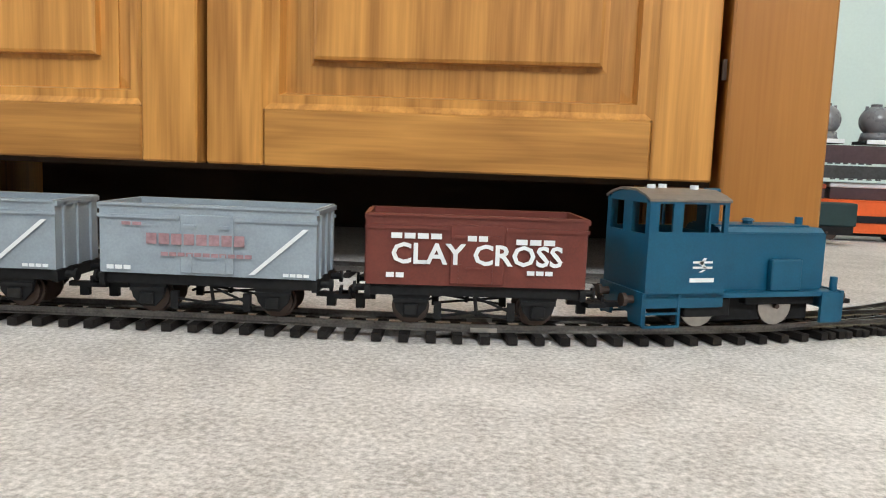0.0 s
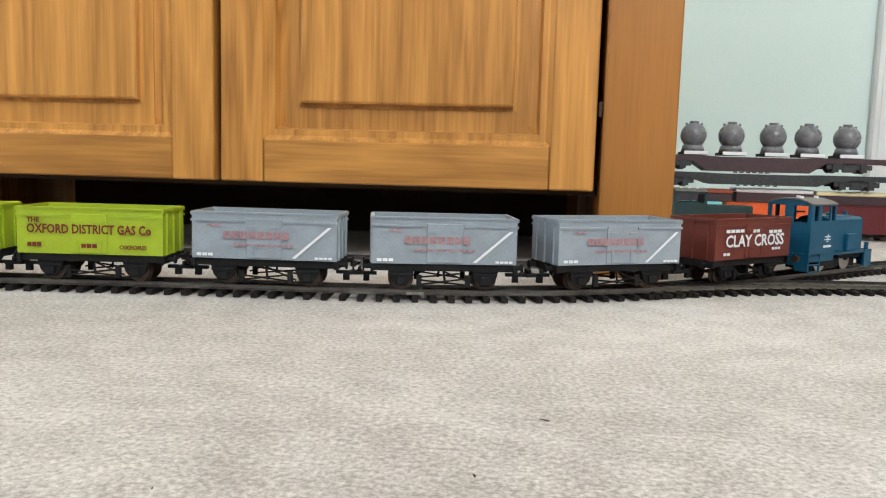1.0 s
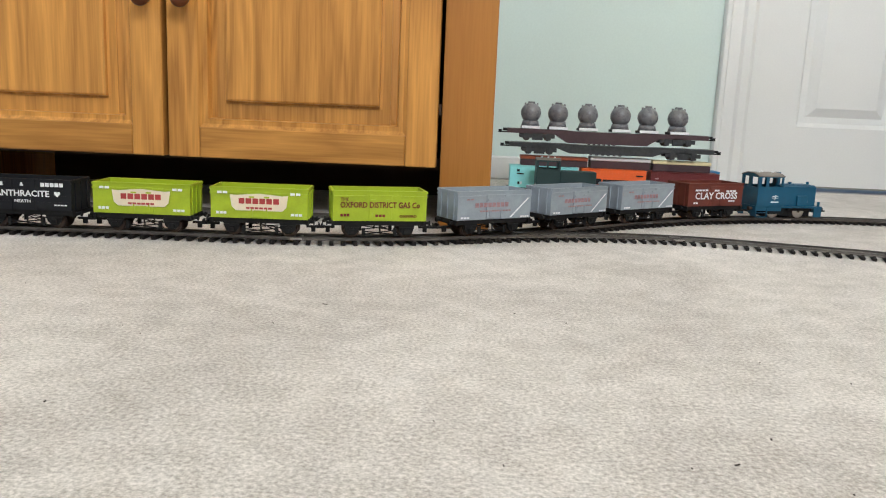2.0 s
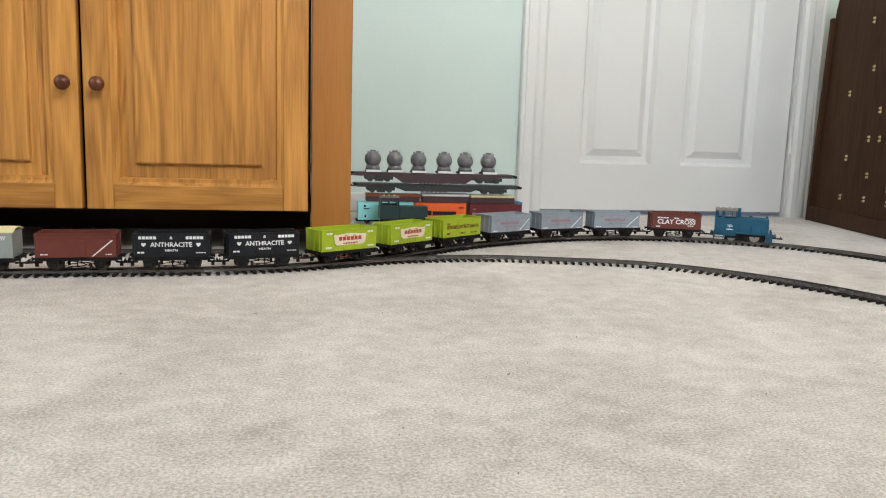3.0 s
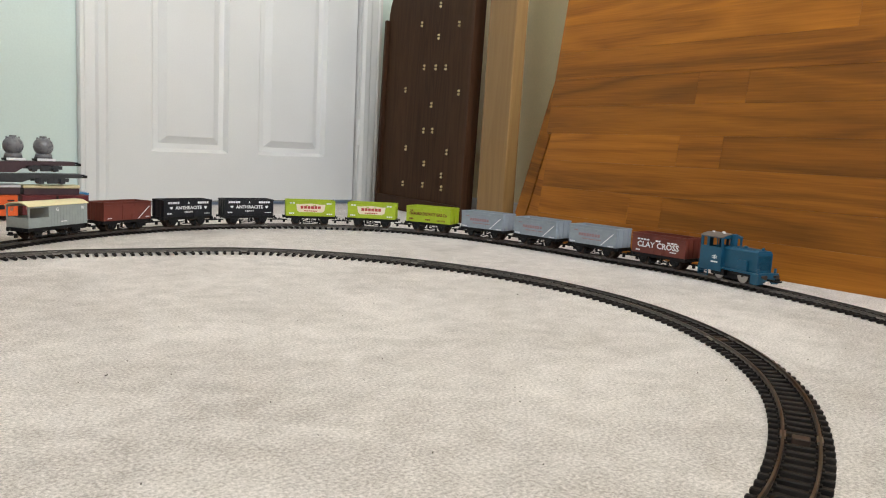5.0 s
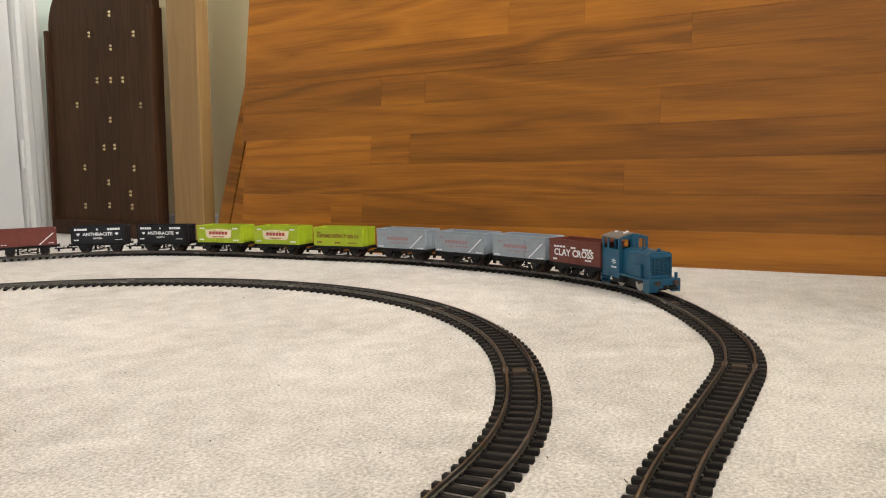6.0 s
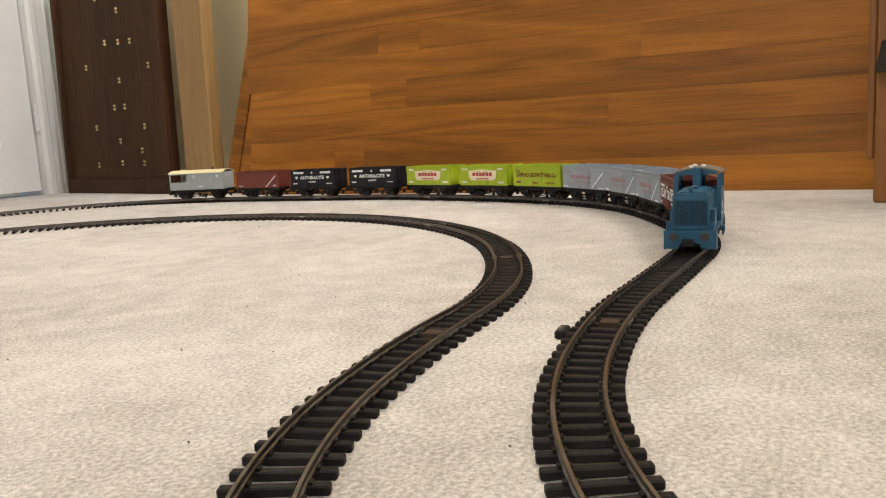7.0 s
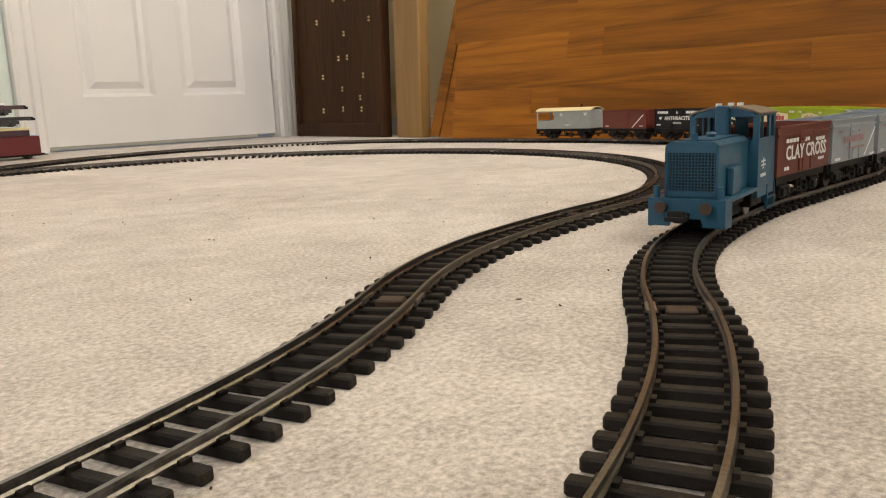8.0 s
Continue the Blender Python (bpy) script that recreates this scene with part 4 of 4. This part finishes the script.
def scroll(th):
    def make():
        bm = bmesh.new()
        prism(bm, [(-0.0225, 0.0320), (-0.0190, 0.0288), (0.0190, 0.0288), (0.0225, 0.0320), (0.0240, 0.0420), (0.0190, 0.0415), (0.0, 0.0432), (-0.0190, 0.0415), (-0.0240, 0.0420)], "y", -0.00012, 0)
        return finish("scroll", bm, CREAMI)
    both_sides("scroll", shared("scroll", make), th, 0, HW + 0.00112, 0, "cream scroll shaped panel")


TRAIN = [locomotive()]
TRAIN.append(open_wagon("open_wagon", "red brown toy coal wagon with white lettering", BROWNW, CLAY_ROWS))
for _ in range(3):
    TRAIN.append(open_wagon("open_wagon", "light grey toy coal wagon with faded red lettering", GREYW, GREY_ROWS, False, (0.0155, 0.0370, ZB + 0.0012, 0.0408, WHITEI)))
TRAIN.append(open_wagon("open_wagon", "lime green toy coal wagon with dark red lettering", LIME, GAS_ROWS))
for _ in range(2):
    w = open_wagon("open_wagon", "lime green toy coal wagon with a cream scroll", LIME, SCROLL_ROWS)
    scroll(w)
    TRAIN.append(w)
for _ in range(2):
    w = open_wagon("open_wagon", "black toy plank wagon with white lettering and hearts", BLACKW, COAL_ROWS, True)
    for x in (-0.0285, 0.0285):
        heart(w, x)
    TRAIN.append(w)
TRAIN.append(open_wagon("open_wagon", "plain red brown toy wagon with a white diagonal stripe", BROWNW, [("--", -0.031, 0.0250, 0.008, 0.0012, WHITEI), ("---", 0.033, 0.0250, 0.007, 0.0012, WHITEI)], False, (0.0155, 0.0370, 0.0275, 0.0400, WHITEI)))
TRAIN.append(brake_van())

# ---- stored stock by the wall ----
SY = 0.50
STOW = pose(-0.0305, -0.0735, 0) @ Matrix.Scale(1.117, 4)


def container(x0, x1, y0, paint, label, marks):
    th = thing("container_wagon", label, "toy wagon", "stored wagons by the wall")
    th.matrix_world = STOW
    bm = boxes((x0, x1, y0, y0 + 0.034, 0.0085, 0.0400), (x0 - 0.0005, x1 + 0.0005, y0 - 0.0006, y0 + 0.0346, 0.0400, 0.0412), bev=0.0004)
    n = int((x1 - x0) / 0.0045)
    for i in range(n):
        x = x0 + 0.001 + i * (x1 - x0 - 0.002) / n
        box(bm, x, x + 0.0008, y0 - 0.0003, y0, 0.0100, 0.0390)
    part("body", bm, paint, th)
    part("underframe", boxes((x0 - 0.003, x1 + 0.003, y0 + 0.004, y0 + 0.030, 0.0055, 0.0084)), BLACKP, th)
    for x in (x0 + 0.018, x1 - 0.018):
        o = part("wheelset", shared("wheel2", lambda: wheel_mesh(0.0046)), None, th)
        o.location = (x, y0 + 0.017, 0.0056)
    part("coupling", boxes((x1 + 0.003, x1 + 0.012, y0 + 0.0155, y0 + 0.0185, 0.006, 0.008), (x1 + 0.010, x1 + 0.016, y0 + 0.012, y0 + 0.022, 0.006, 0.0075)), BLACKP, th)
    for x, z, w, h, ink in marks:
        part("marking", boxes((x, x + w, y0 - 0.0011, y0 - 0.0004, z, z + h)), ink, th)


container(0.115, 0.216, SY, CYAN, "turquoise toy container wagon standing on the carpet", [(0.1255, 0.0325, 0.004, 0.0036, BLACKW), (0.1255, 0.0285, 0.010, 0.0018, BLACKW), (0.127, 0.0135, 0.003, 0.004, BLACKW), (0.1305, 0.0135, 0.003, 0.004, WHITEI), (0.190, 0.0290, 0.022, 0.0026, BLACKW)])
container(0.222, 0.318, SY + 0.002, ORANGE, "orange toy container wagon standing on the carpet", [(0.241, 0.0185, 0.011, 0.0085, BLACKW), (0.254, 0.0190, 0.045, 0.0070, BLACKW), (0.303, 0.0320, 0.010, 0.0020, BLACKW)])
container(0.324, 0.425, SY, DKRED, "dark red toy container wagon standing on the carpet", [(0.329, 0.0185, 0.009, 0.0060, FADED), (0.331, 0.0300, 0.005, 0.0020, FADED)])
container(0.330, 0.440, SY + 0.05, SKYB, "blue toy container wagon behind the red one", [])


def spare_roof(x0, x1, y, z, paint, label):
    th = thing("wagon_roof", label, "toy part")
    th.matrix_world = STOW
    part("body", boxes((x0 + 0.001, x1 - 0.001, y + 0.001, y + 0.029, 0.0414, z - 0.0052), bev=0.0005), FLATM, th, "dark wagon body under the roof")
    part("lid", boxes((x0, x1, y, y + 0.030, z - 0.005, z), bev=0.001), paint, th)
    return th


spare_roof(0.130, 0.232, SY + 0.012, 0.0560, ORANGEB, "red brown toy roof lying on the containers")
spare_roof(0.235, 0.325, SY + 0.012, 0.0580, WHITEI, "white toy roof lying on the containers")
spare_roof(0.328, 0.415, SY + 0.012, 0.0568, CREAMR, "cream toy roof lying on the containers")


def flat_wagon(x0, x1, z, low, belly, label):
    """A long well wagon on two bogies, its wheels at z."""
    th = thing("flat_wagon", label, "toy wagon", "stored wagons by the wall")
    th.matrix_world = STOW
    y0, y1 = SY + 0.004, SY + 0.036
    deck, dip = z + 0.0175, z + 0.0175 - low
    bm = bmesh.new()
    prism(bm, [(x0, deck), (x0, deck - 0.0065), (x0 + 0.072, deck - 0.0070), (x0 + 0.09, dip - belly), (x1 - 0.09, dip - belly), (x1 - 0.072, deck - 0.0070), (x1, deck - 0.0065), (x1, deck), (x1 - 0.08, deck), (x1 - 0.105, dip), (x0 + 0.105, dip), (x0 + 0.08, deck)], "y", y0, y1)
    part("deck", bm, FLATM if belly > 0.015 else IRONG, th)
    for i in range(6):
        x = x0 + 0.12 + i * (x1 - x0 - 0.26) / 5
        part("bracket", boxes((x, x + 0.004, y0 - 0.001, y0 + 0.002, dip - belly - 0.0014, dip - belly - 0.0001)), IRONG, th)
    for x in (x0 + 0.045, x1 - 0.045):
        bm = boxes((x - 0.026, x + 0.026, y0 + 0.001, y0 + 0.0035, z + 0.0045, z + 0.0105), (x - 0.026, x + 0.026, y1 - 0.0035, y1 - 0.001, z + 0.0045, z + 0.0105), (x - 0.005, x + 0.005, y0 + 0.003, y1 - 0.003, z + 0.006, deck - 0.004), (x - 0.008, x + 0.008, y0, y0 + 0.003, z + 0.0015, z + 0.0125), bev=0.0006)
        for d in (-0.016, 0.016):
            box(bm, x + d - 0.0035, x + d + 0.0035, y0 - 0.0005, y0 + 0.002, z + 0.0015, z + 0.0115)
        bg = part("bogie", bm, IRONG, th)
        for d in (-0.016, 0.016):
            o = part("wheelset", shared("wheel2", lambda: wheel_mesh(0.0046)), None, bg)
            o.location = (x + d, SY + 0.02, z + 0.0055)
    for s, x in ((-1, x0), (1, x1)):
        part("coupling", boxes((*sorted((x, x + s * 0.012)), SY + 0.0185, SY + 0.0215, z + 0.0105, z + 0.0125), (*sorted((x + s * 0.008, x + s * 0.013)), SY + 0.016, SY + 0.024, z + 0.0105, z + 0.0150)), BLACKP, th)
        for y in (y0 + 0.004, y1 - 0.004):
            bm = bmesh.new()
            rod(bm, (x, y, deck - 0.002), (x + s * 0.006, y, deck - 0.002), 0.0018, 10)
            part("buffer", bm, BLACKP, th)


flat_wagon(0.112, 0.415, 0.0583, 0.0010, 0.0125, "dark grey toy well wagon stacked on the containers")
flat_wagon(0.108, 0.405, 0.0785, 0.0012, 0.0172, "maroon grey toy flat wagon stacked on another")


def tank(x):
    th = thing("tank_wagon", "grey toy wagon with a round tank, seen end on", "toy wagon", "round tank wagons on the flat wagon")
    th.matrix_world = STOW
    z = 0.0962
    y = SY + 0.022
    bm = bmesh.new()
    bmesh.ops.create_uvsphere(bm, u_segments=28, v_segments=18, radius=0.0152, matrix=Matrix.Translation((x, y, z + 0.0235)))
    rod(bm, (x, y, z + 0.0035), (x, y, z + 0.012), 0.0140, 24, 0.0118)
    part("tank", bm, TANKG, th, "", True)
    bm = bmesh.new()
    rod(bm, (x, y, z + 0.0372), (x, y, z + 0.0402), 0.0052, 14)
    for d in (-0.009, 0.009):
        box(bm, x + d - 0.0012, x + d + 0.0012, y - 0.001, y + 0.001, z + 0.0345, z + 0.0382)
    part("hatch", bm, TANKG, th)
    part("chassis", boxes((x - 0.0135, x + 0.0135, y - 0.0175, y + 0.0175, z, z + 0.0034)), BLACKP, th)
    part("end_beam", boxes((x - 0.0138, x + 0.0138, y - 0.0190, y - 0.0176, z + 0.0004, z + 0.0046), bev=0.0004), WHITEI, th, "white end beam")


for i in range(6):
    tank(0.1385 + i * 0.0446 + (0.004 if i % 3 == 0 else 0.0))


def spare_shunter():
    th = thing("stored_shunter", "dark green toy shunting locomotive with grey roof", "toy locomotive")
    th.matrix_world = STOW @ pose(0, 0, 0.0065)
    x0, y0 = 0.150, 0.440
    part("cab", boxes((x0, x0 + 0.034, y0, y0 + 0.001, 0.010, 0.036), (x0, x0 + 0.034, y0 + 0.031, y0 + 0.032, 0.010, 0.036), (x0, x0 + 0.001, y0 + 0.0011, y0 + 0.0309, 0.010, 0.036), (x0 + 0.033, x0 + 0.034, y0 + 0.0011, y0 + 0.0309, 0.010, 0.036),
                      (x0, x0 + 0.003, y0, y0 + 0.032, 0.036, 0.046), (x0 + 0.031, x0 + 0.034, y0, y0 + 0.032, 0.036, 0.046), (x0 + 0.014, x0 + 0.017, y0, y0 + 0.001, 0.036, 0.046), (x0, x0 + 0.034, y0, y0 + 0.032, 0.046, 0.048)), DKGREEN, th)
    bm = bmesh.new()
    prism(bm, [(y0 - 0.0006, 0.0482), (y0 + 0.010, 0.0510), (y0 + 0.022, 0.0510), (y0 + 0.0326, 0.0482)], "x", x0 - 0.0005, x0 + 0.0345)
    part("roof", bm, ROOFG, th, "grey roof")
    for d in (0.008, 0.017, 0.026):
        bm = bmesh.new()
        rod(bm, (x0 + d, y0 + 0.014, 0.051), (x0 + d, y0 + 0.014, 0.0528), 0.0014)
        part("roof_vent", bm, WHITEI, th)
    part("bonnet", boxes((x0 + 0.0345, x0 + 0.086, y0 + 0.005, y0 + 0.027, 0.012, 0.0335), bev=0.001), DKGREEN, th)
    part("chassis", boxes((x0 + 0.002, x0 + 0.084, y0 + 0.006, y0 + 0.026, 0.004, 0.0118)), BLACKP, th)
    for x in (x0 + 0.022, x0 + 0.060):
        o = part("wheelset", shared("wheel", lambda: wheel_mesh(0.0062)), None, th)
        o.location = (x, y0 + 0.016, 0.0062)


spare_shunter()


# ---- lint on the carpet ----
def lint():
    rng = random.Random(9)
    bm = bmesh.new()
    for _ in range(130):
        x, y = rng.uniform(-0.6, 0.8), rng.uniform(-1.05, -0.26)
        L = rng.uniform(0.0004, 0.0010) if rng.random() < 0.93 else rng.uniform(0.002, 0.0035)
        a = rng.uniform(0, 3.1)
        rod(bm, (x, y, 0.0007), (x + L * math.cos(a), y + L * math.sin(a), 0.0012), rng.uniform(0.0002, 0.0004), 5)
    tagged(new("lint", finish("lint", bm, LINT)), "scattered dark specks of lint on the carpet", "lint", kind="stuff")


lint()

# ---- what moves ----
# the run of the locomotive in wagon lengths, and how far each vehicle follows it
RUN = [(0, 17.694), (0.5, 18.912), (1, 19.894), (1.2, 20.286), (2.5, 23.83), (3, 25.345), (3.5, 26.908), (4, 28.563), (4.5, 30.309), (5, 32.137), (6.5, 37.472), (7, 39.198), (7.5, 40.795), (8, 42.326)]
GAPS = [0.0] + [1.04 + i for i in range(10)] + [11.17]


def spacing(s):
    """Metres of track for each wagon length, by the place along the track."""
    a, b = min(max((s - 1.9) / 0.15, 0), 1), min(max((s - 3.65) / 0.45, 0), 1)
    return 0.112 + 0.0105 * a - 0.0255 * b


SPOTS = [0.0]
for i in range(len(OUTER) - 1):
    SPOTS.append(SPOTS[-1] + STEP / spacing(i * STEP + STEP / 2))
SPOTS = np.array(SPOTS)


def run_at(t):
    """Distance run at t, by a smooth curve through RUN."""
    ts, ss = [r[0] for r in RUN], [r[1] for r in RUN]
    i = max(0, min(len(ts) - 2, next((k for k in range(len(ts) - 1) if t <= ts[k + 1]), len(ts) - 2)))
    def slope(k):
        a, b = max(0, k - 1), min(len(ts) - 1, k + 1)
        return (ss[b] - ss[a]) / (ts[b] - ts[a])
    h = ts[i + 1] - ts[i]
    u = (t - ts[i]) / h
    return (2 * u ** 3 - 3 * u ** 2 + 1) * ss[i] + (u ** 3 - 2 * u ** 2 + u) * h * slope(i) + (3 * u ** 2 - 2 * u ** 3) * ss[i + 1] + (u ** 3 - u ** 2) * h * slope(i + 1)


def motions():
    for k, ob in enumerate(TRAIN):
        ob.scale = (GAUGE, GAUGE, GAUGE)
        half = GAUGE * {0: 0.0175, 11: 0.031}.get(k, 0.0235)
        rows = []
        for j in range(41):
            t = j * 0.2
            s = float(np.interp(run_at(t) - GAPS[k], SPOTS, np.arange(len(OUTER)) * STEP))
            a, b = place(OUTER, s - half)[0], place(OUTER, s + half)[0]
            c = (a + b) / 2
            rows.append((t, pose(c.x, c.y, 0, 0, 0, math.degrees(math.atan2(b.y - a.y, b.x - a.x)))))
        walk(ob, rows)


motions()
